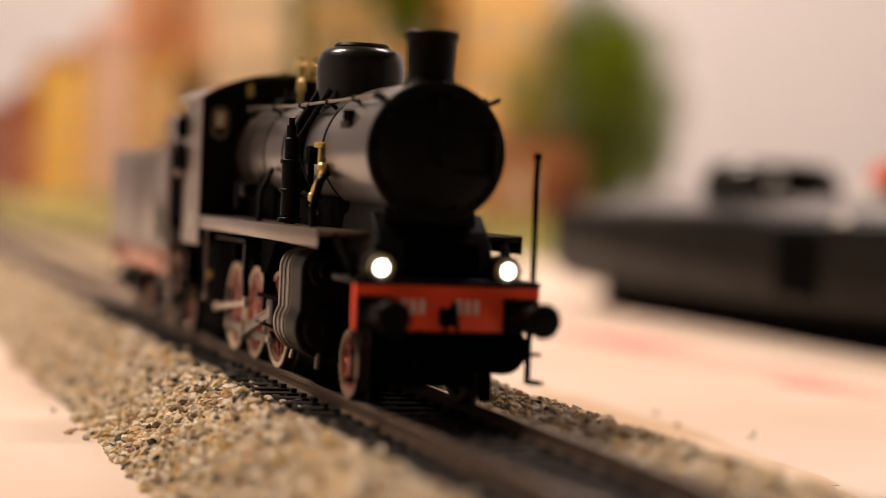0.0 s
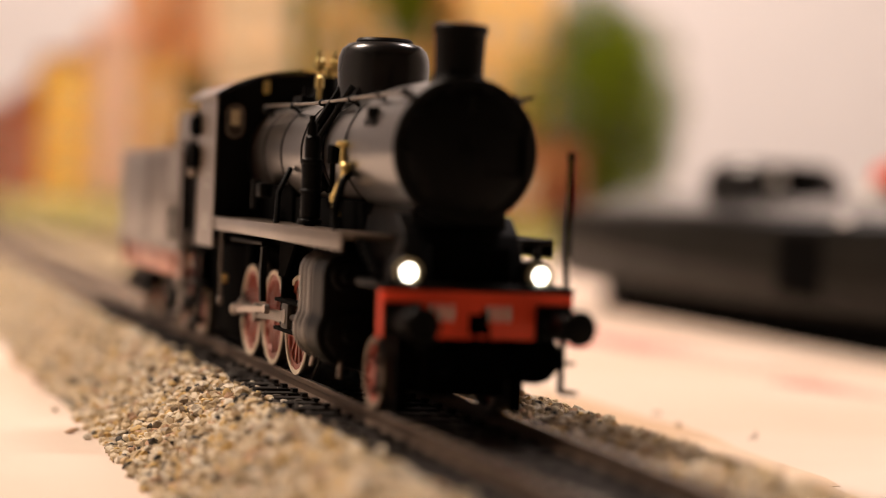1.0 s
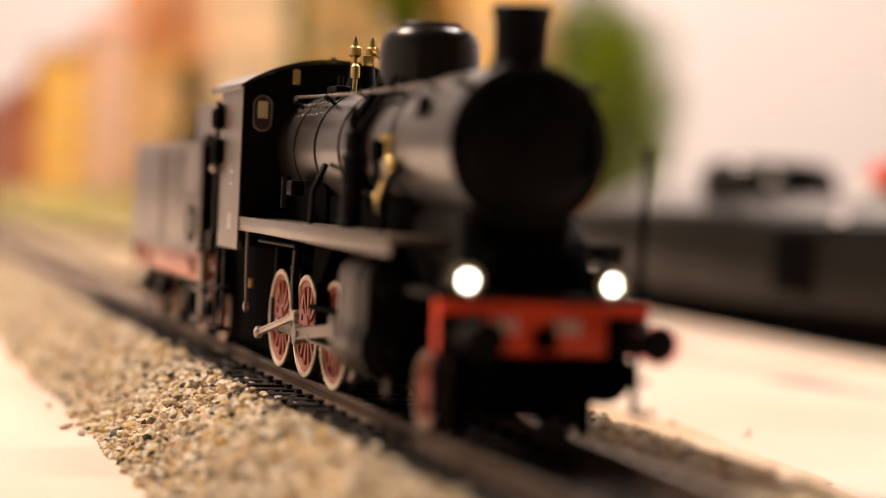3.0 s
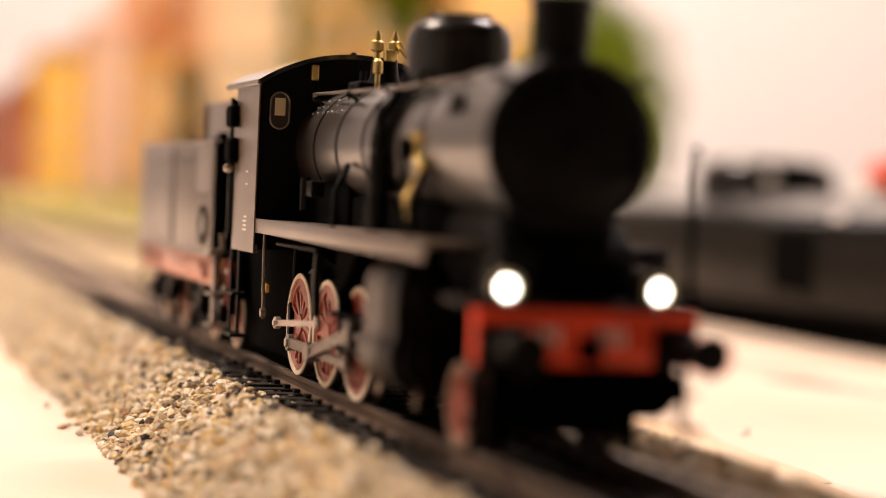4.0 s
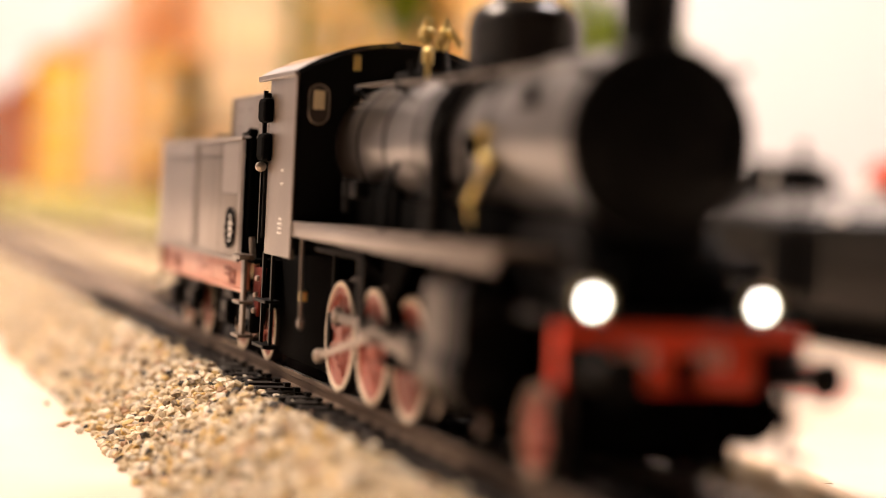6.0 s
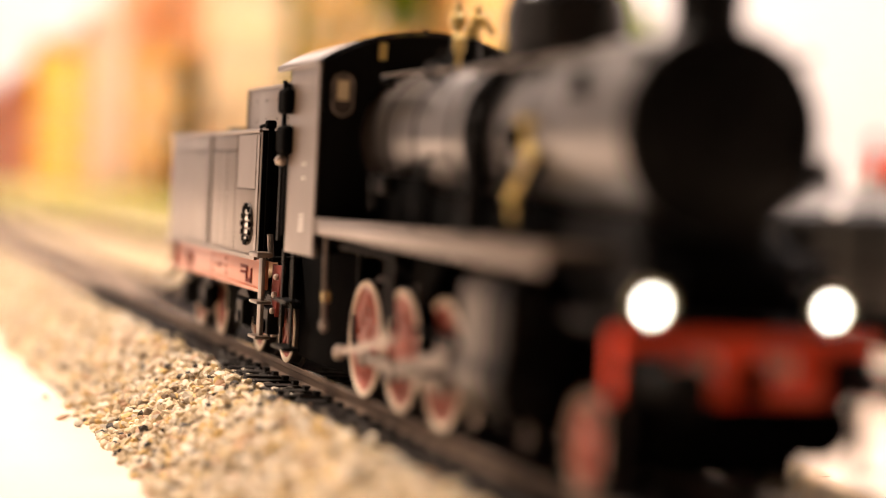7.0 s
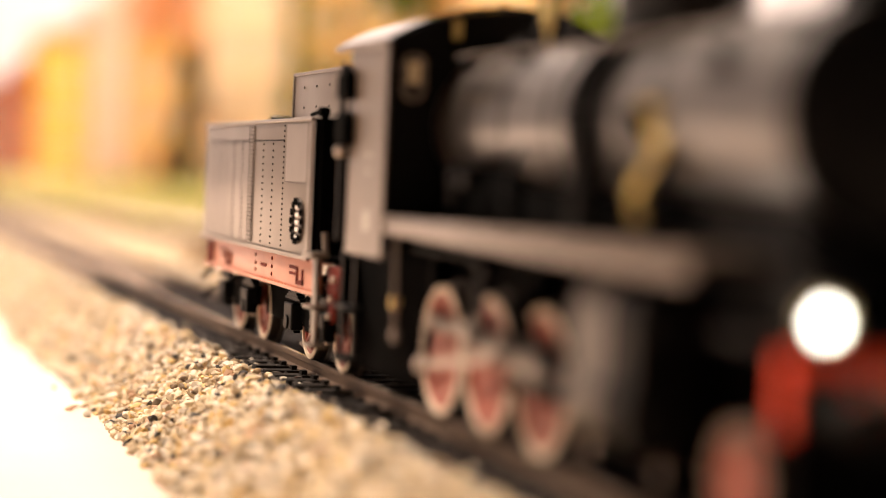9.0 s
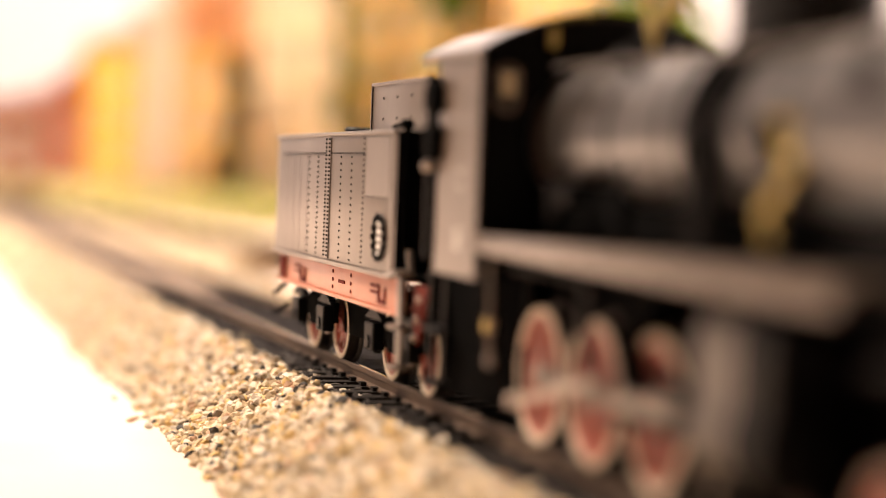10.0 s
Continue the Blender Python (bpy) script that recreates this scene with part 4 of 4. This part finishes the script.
# ---- control unit beside the track ----
def build_controller():
    panel = material("gloss_black_panel", (0.012, 0.012, 0.012), 0.2, 0, 0.1, 60, spec=0.9)
    c = thing("train_controller", "black glossy model train control unit lying on the baseboard", "controller", 288, 471, BOARDZ)
    out = lambda i: [(0 + i, -20 + i), (0 + i, 222 - i), (22 + i, 244 - i), (128 - i, 244 - i), (140 - i, 228 - i), (140 - i, -20 + i)]
    bm = bmesh.new()
    levels = [(10, 7.5), (3, 9.5), (0, 14), (0, 28), (1.2, 31.5), (4.5, 33.2)]
    rings = [[bm.verts.new((x, y, z)) for x, y in out(i)] for i, z in levels]
    for a, b in zip(rings, rings[1:]):
        for k in range(6):
            bm.faces.new((a[k], a[(k + 1) % 6], b[(k + 1) % 6], b[k]))
    bm.faces.new(rings[0])
    bm.faces.new(rings[-1])
    bmesh.ops.bevel(bm, geom=[e for e in bm.edges if abs(e.verts[0].co.z - e.verts[1].co.z) > 1], offset=5, segments=4, affect="EDGES")
    part("case", bm, CASE, c, "glossy black plastic case", 40)
    part("foot_plate", box(8, 130, -12, 192, 0, 7.6, 1.0), DARK, c)
    part("seam_groove", box(-0.2, 1, -18, 192, 20.2, 20.8), DARK, c)
    # Raised black block; the colour stands for shade inside the socket.
    part("socket", box(-0.6, 2, 36, 58, 13, 29, 0.6), DARK, c, "socket, raised block with its recess shade painted black")
    part("top_panel", prism([(4.5, 33.0), (26, 38.2), (112, 38.2), (134, 33.0)], -14, 205, "y", 0.5), panel, c, "glossy black top panel")
    # Stud's highlight is painted as a pale colour.
    part("screw_head", lathe([(2.2, 0), (2.1, 1.0), (1.0, 1.7)], (3.2, 30, 31.8), "z", 16), STUD, c, "metal stud with its highlight painted pale", 40)
    knob = part("knob", lathe([(20, 37.9), (20.5, 38.6), (20, 45.5), (17.5, 48.2), (8, 49.2)], (44, 147, 0), "z", 48), GLOSS, c, "round black speed knob", 40)
    part("knob_ribs", join(*[box(44 + 20.3 * math.cos(a) - 0.7, 44 + 20.3 * math.cos(a) + 0.7, 147 + 20.3 * math.sin(a) - 0.7, 147 + 20.3 * math.sin(a) + 0.7, 39.0, 44) for a in [k * math.pi / 15 for k in range(30)]]), GLOSS, knob)
    # Pale bead added where the knob catches a highlight.
    part("knob_marker", lathe([(0.3, -2.0), (1.5, -1.4), (2.0, 0), (1.5, 1.4), (0.3, 2.0)], (35.4, 127.8, 43.4), "z", 16), STUD, knob, "pale bead standing for the knob's highlight", 40)
    # Pale disc added for a bright spot on the panel.
    part("switch", lathe([(4.4, 38.0), (4.2, 41.2), (3.2, 42.4), (0.5, 42.8)], (46, 89, 0), "z", 20), STUD, c, "bright spot on the panel, built as a pale round switch", 40)
    part("red_button", lathe([(9, 38.0), (9, 46.0), (8, 49.5), (3, 50.6)], (86, 142, 0), "z", 32), RED, c, "red round stop button", 40)
    for ob in c.children_recursive:
        for v in ob.data.vertices:
            v.co *= 1.24


build_controller()


def build_sprig():
    """A scrap of dry plant fibre on the board."""
    s = thing("dry_sprig", "tiny curled dry brown plant scrap on the baseboard", "plant scrap", 164, 315, BOARDZ)
    brown = material("dry_brown_fibre", (0.10, 0.07, 0.04), 0.8, 0, 0.3, 900)
    part("stem", tube([(0, 0, 0), (0.4, 0, 0.5), (0.3, 0.2, 1.4), (0.4, 0.3, 1.7)], 0.11, 6), brown, s)
    part("curl", tube([(0.3, 0.1, 1.0), (-0.5, 0.2, 0.7), (-1.0, 0, 0.2), (-1.2, 0.2, 0.12)], 0.1, 6), brown, s)


build_sprig()


# ---- model town behind the track ----
BANK = 18.0


def bank_front(x):
    return float(np.interp(x, [130, 136, 180, 215, 250, 700], [1972, 1690, 1600, 1480, 1260, 1180]))


def bank_height(x, y):
    return BOARDZ + (BANK - BOARDZ) * min(1.0, max(0.0, (y - bank_front(x)) / (max(1700, bank_front(x) + 6) - bank_front(x))))


def building(label, x0, x1, y, depth, h, wall, roof, storeys, cols, shutter=None, gable=0.0, door=None):
    """A model house: walls with thickness, recessed windows with frames and panes, roof and door."""
    w = x1 - x0
    b = thing("model_house", label, "model house", (x0 + x1) / 2, y, BANK - 0.5, group="model houses behind the track")
    wn = w / (cols * 1.9)
    fh = h / (storeys + 0.25)
    holes = [((k + 0.5) * w / cols - w / 2, (s + 0.32) * fh) for s in range(storeys) for k in range(cols)]
    xs = sorted({-w / 2, w / 2} | {v for hx, _ in holes for v in (hx - wn / 2, hx + wn / 2)})
    zs = sorted({0, h} | {v for _, hz in holes for v in (hz, hz + fh * 0.52)})
    bm = bmesh.new()
    for i in range(len(xs) - 1):
        for j in range(len(zs) - 1):
            mx, mz = (xs[i] + xs[i + 1]) / 2, (zs[j] + zs[j + 1]) / 2
            if any(abs(mx - hx) < wn / 2 and hz < mz < hz + fh * 0.52 for hx, hz in holes):
                continue
            f = box(xs[i], xs[i + 1], 0, 3, zs[j], zs[j + 1])
            join(bm, f)
    join(bm, box(-w / 2, -w / 2 + 3, 3, depth, 0, h), box(w / 2 - 3, w / 2, 3, depth, 0, h), box(-w / 2 + 3, w / 2 - 3, depth - 3, depth, 0, h), box(-w / 2 + 3, w / 2 - 3, 3, depth - 3, h - 3, h))
    part("wall", bm, wall, b)
    for k, (hx, hz) in enumerate(holes):
        if door and k == cols // 2:
            d = part("door", box(hx - wn * 0.55, hx + wn * 0.55, -0.6, 0.2, 0, fh * 0.85, 0.3), DULLRED, b, "dark red house door")
            part("handle", cyl(0.5, (hx + wn * 0.3, -1.2, fh * 0.4), 0.8, "y", 8), BRASS, d)
            continue
        win = part("window", join(box(hx - wn / 2, hx - wn / 2 + 1, 1.2, 2.2, hz, hz + fh * 0.52), box(hx + wn / 2 - 1, hx + wn / 2, 1.2, 2.2, hz, hz + fh * 0.52), box(hx - 0.5, hx + 0.5, 1.2, 2.2, hz, hz + fh * 0.52)), WHITE, b)
        part("pane", box(hx - wn / 2, hx + wn / 2, 2.3, 2.6, hz, hz + fh * 0.52), PANEGLASS, win)
        part("sill", box(hx - wn / 2 - 1, hx + wn / 2 + 1, -1.2, 0, hz - 1.2, hz, 0.2), WHITE, win)
        if shutter:
            for sx in (-1, 1):
                part("shutter", box(*sorted((hx + sx * wn * 0.52, hx + sx * wn * 0.92)), -0.8, -0.1, hz, hz + fh * 0.52, 0.15), shutter, win)
    if gable:
        part("roof", prism([(-w / 2 - 4, h), (w / 2 + 4, h), (w / 2 + 4, h + 2), (0, h + gable), (-w / 2 - 4, h + 2)], -4, depth + 4, "y", 0.4), roof, b)
    else:
        part("roof", join(box(-w / 2 - 3, w / 2 + 3, -3, depth + 3, h, h + 3, 0.5), box(-w / 2 - 2, w / 2 + 2, -2, depth + 2, h + 3, h + 6, 0.5)), roof, b)
    part("chimney", box(w * 0.2, w * 0.2 + 9, depth * 0.5, depth * 0.5 + 9, h, h + max(gable, 6) + 12, 0.5), wall, b)
    return b


def build_town():
    def paint(name, c, c2=None):
        return material(name, c, 0.8, 0, 0.12, 120, 0.15, second=c2)
    red = paint("red_brown_render", (0.42, 0.10, 0.045), (0.34, 0.09, 0.045))
    # Golden wall with shade put into its colour.
    brown = paint("shaded_gold_render", (0.42, 0.19, 0.07), (0.36, 0.15, 0.06))
    brick = paint("dark_brick_render", (0.24, 0.085, 0.045))
    yellow = paint("bright_yellow_render", (0.86, 0.50, 0.03), (0.80, 0.44, 0.04))
    pinkw = paint("pale_pink_render", (0.80, 0.50, 0.36), (0.74, 0.46, 0.34))
    orange = paint("orange_render", (0.60, 0.25, 0.06), (0.55, 0.24, 0.08))
    ochre = paint("ochre_render", (0.74, 0.46, 0.12), (0.66, 0.38, 0.12))
    beige = paint("beige_render", (0.80, 0.58, 0.35), (0.76, 0.52, 0.30))
    gold = paint("golden_render", (0.92, 0.57, 0.18), (0.86, 0.50, 0.16))
    tile = paint("terracotta_roof", (0.34, 0.13, 0.07))
    green = paint("green_shutter", (0.08, 0.16, 0.04))
    Y = 1720
    building("red-brown model house with terracotta roof by the pavement", 84, 186, Y + 270, 60, 66, brick, tile, 2, 3, None, 20)
    building("red-brown rendered model house beside the yellow one", 150, 186, Y + 40, 60, 76, red, tile, 2, 3, None, 28)
    building("bright yellow narrow model town house", 180, 222, Y, 70, 124, yellow, tile, 4, 2, None)
    building("pale pink narrow model town house", 224, 254, Y - 4, 70, 154, pinkw, pinkw, 4, 1, None)
    building("ochre model town house with orange upper storey", 256, 326, Y, 70, 126, ochre, orange, 3, 3, orange, 0, True)
    building("orange model tower house behind the ochre one", 262, 330, Y + 75, 60, 216, orange, tile, 5, 3)
    building("tall beige model town house with pale front", 330, 408, Y - 8, 80, 262, beige, tile, 5, 2, None)
    building("ochre model town house half hidden behind trees", 412, 470, Y + 30, 80, 235, ochre, tile, 5, 2, green)
    building("golden yellow model town house with green shutters", 474, 560, Y + 20, 80, 205, ochre, tile, 4, 3, green)
    building("tall golden model town house at the end of the row", 562, 660, Y - 10, 90, 262, gold, tile, 5, 3, None)
    # Brown block added for the golden house's lower wall in shade.
    low = building("low brown block standing for the golden house's shaded foot", 590, 672, Y - 60, 40, 66, brown, tile, 1, 2, None, 0, True)


build_town()


def build_trees():
    bark = material("brown_tree_bark", (0.10, 0.06, 0.035), 0.9, 0, 0.3, 300, 0.5)
    leaf = material("green_foam_foliage", (0.150, 0.200, 0.010), 0.85, 0, 0.3, 300, 0, random_piece=0.55, island=True, spec=0.05)
    dark = material("dark_green_foliage", (0.035, 0.065, 0.018), 0.85, 0, 0.3, 300, 0, random_piece=0.5, island=True)

    def tree(x, y, h, crown, label, mat, seed, base=0.25, slim=1.0, leaves=2600):
        rng = random.Random(seed)
        t = thing("model_tree", label, "model tree", x, y, bank_height(x, y) - 0.5, group="model trees among the houses")
        trunk = [tube([(0, 0, 0), (h * 0.01, 0, h * 0.3), (0, h * 0.01, h * 0.7)], h * 0.022, 8)]
        blobs = []
        for k in range(16):
            a, q = rng.uniform(0, 6.28), rng.uniform(0.1, 1.0)
            z = h * (base + (0.97 - base) * (k + 0.5) / 16)
            r = crown * slim * math.sin(math.pi * min(0.97, max(0.12, 0.12 + 0.8 * (1 - (z / h - base) / (1 - base))))) * q * 0.75
            c = Vector((r * math.cos(a), r * math.sin(a), z))
            trunk.append(tube([(0, 0, z * 0.7), tuple(c * 0.5 + Vector((0, 0, z * 0.42))), tuple(c)], h * 0.007, 5))
            blobs.append((c, crown * rng.uniform(0.28, 0.5)))
        part("trunk", join(*trunk), bark, t)
        verts, faces = [], []
        for k in range(leaves):
            c, r = rng.choice(blobs)
            d = Vector((rng.gauss(0, 1), rng.gauss(0, 1), rng.gauss(0, 1))).normalized() * r * rng.uniform(0.55, 1.05)
            p, s = c + d, rng.uniform(1.6, 4.2)
            m = Euler((rng.uniform(0, 6), rng.uniform(0, 6), rng.uniform(0, 6))).to_matrix()
            i = len(verts)
            for q in ((-s, 0, 0), (0, -s * 0.6, 0.4), (s, 0, 0), (0, s * 0.6, 0.4), (0, 0, s * 0.5)):
                verts.append(tuple((p + m @ Vector(q)) * MM))
            faces += [(i, i + 1, i + 4), (i + 1, i + 2, i + 4), (i + 2, i + 3, i + 4), (i + 3, i, i + 4)]
        me = bpy.data.meshes.new("crown")
        me.from_pydata(verts, [], faces)
        me.materials.append(mat)
        cr = new("crown", me)
        cr.parent = t
        return t
    tree(706, 1700, 196, 112, "broad green model tree with foam foliage beside the houses", leaf, 3, 0.17, 0.9, 14000)
    tree(303, 1680, 124, 21, "slim dark green model cypress before the ochre house", dark, 5, 0.05, 0.8, 4200)
    tree(402, 1690, 205, 17, "slim green model poplar between the houses", leaf, 7, 0.1, 0.9, 2600)
    tree(502, 1690, 262, 50, "tall spreading green model tree over the roofs", leaf, 9, 0.68, 1.0, 5000)
    # grass bank that the houses stand on
    rng = random.Random(8)
    verts, faces = [], []
    for k in range(14000):
        x, y, s = rng.uniform(142, 700), rng.uniform(1120, 1712), rng.uniform(2.5, 6)
        if y < bank_front(x) + 4:
            continue
        i, a, z = len(verts), rng.uniform(0, 6.28), bank_height(x, y) - 0.1
        verts += [((x - math.cos(a)) * MM, (y - math.sin(a)) * MM, z * MM), ((x + math.cos(a)) * MM, (y + math.sin(a)) * MM, z * MM), ((x + rng.uniform(-2, 2)) * MM, (y + rng.uniform(-2, 2)) * MM, (z + s) * MM)]
        faces.append((i, i + 1, i + 2))
    me = bpy.data.meshes.new("grass")
    me.from_pydata(verts, [], faces)
    me.materials.append(material("yellow_green_flock", (0.31, 0.32, 0.065), 0.9, 0, 0.2, 200, random_piece=0.4, island=True))
    tagged(new("grass", me), "yellow-green flock grass on the bank before the houses", "grass", kind="stuff")
    bm = bmesh.new()
    xs = [40, 130, 136, 158, 180, 198, 215, 232, 250, 330, 420, 520, 610, 700, 770]
    rows = [[bm.verts.new((x, bank_front(x), BOARDZ + 0.02)) for x in xs], [bm.verts.new((x, max(1700, bank_front(x) + 6), BANK)) for x in xs], [bm.verts.new((x, 2140, BANK)) for x in xs], [bm.verts.new((x, 2140, BOARDZ + 0.02)) for x in xs]]
    for a, b in zip(rows, rows[1:]):
        for k in range(len(xs) - 1):
            bm.faces.new((a[k], a[k + 1], b[k + 1], b[k]))
    for k in (0, -1):
        bm.faces.new([r[k] for r in rows])
    bm.faces.new(rows[0] + rows[3][::-1])
    tagged(part("ground", bm, material("bank_earth", (0.36, 0.31, 0.11), 0.9, 0, 0.3, 120, 0.3, second=(0.40, 0.28, 0.15))), "flocked earth bank under the grass", "ground", kind="structure")
    tagged(part("pavement", box(140, 186, 1702, 1756, BANK, BANK + 1.2, 0.2), material("pink_pavement", (0.66, 0.46, 0.38), 0.8, 0, 0.12, 100)), "pale pink model pavement before the houses", "pavement", kind="structure")


build_trees()


# ---- moving ----
TRAVEL = [(0.0, -1.85), (0.5, 4.23), (1.0, 10.58), (1.5, 17.08), (2.0, 23.29), (2.5, 29.88), (4.0, 51.23), (4.5, 57.81), (5.0, 64.99), (5.5, 69.81), (7.0, 90.33), (7.5, 97.57), (8.0, 106.36), (8.5, 112.83), (9.0, 120.37), (9.5, 126.97), (10.0, 134.0)]


def travelled(t):
    return float(np.interp(t, [a for a, _ in TRAVEL], [b for _, b in TRAVEL]))


def motions():
    for ob, y in ((LOCO, 243), (TENDER, 386)):
        walk(ob, [(t, pose(CX * MM, (y - s) * MM, RAILZ * MM)) for t, s in TRAVEL])
    times = [k * 0.25 for k in range(41)]
    s0 = -3.2
    for ob, x, y, r in ROLLING:
        walk(ob, [(t, pose(x * MM, y * MM, r * MM, math.degrees((travelled(t) - s0) / r))) for t in times])
    for sx in (-1, 1):
        off = 0.0 if sx < 0 else math.pi / 2
        rows = {"coupling": [], "main": [], "cross": [], "eccentric": []}
        for t in times:
            a = (travelled(t) - s0) / DRIVER_R
            py, pz = DRIVER_Y[2] + CRANK * math.sin(a), DRIVER_R - CRANK * math.cos(a)
            my, cz = py - DRIVER_Y[2] + DRIVER_Y[1], 9.4
            yc = my - math.sqrt(22 ** 2 - (cz - pz) ** 2)
            tilt = math.degrees(math.atan2(pz - cz, my - yc))
            rows["coupling"].append((t, pose(sx * 10.3 * MM, py * MM, pz * MM)))
            rows["main"].append((t, pose(sx * 11.5 * MM, my * MM, pz * MM, tilt)))
            e = (travelled(t) - 31.0) / DRIVER_R
            ey, ez, lz = DRIVER_Y[2] - 1.6 + 1.7 * math.sin(e), 6.8 - 1.7 * math.cos(e), 10.0
            etilt = math.degrees(math.asin((ez - lz) / 25))
            rows["eccentric"].append((t, pose(sx * 13.0 * MM, ey * MM, ez * MM, etilt)))
            rows["cross"].append((t, pose(sx * 11.0 * MM, yc * MM, cz * MM)))
        for key, r in rows.items():
            walk(RODS[(key, sx)], r)


motions()
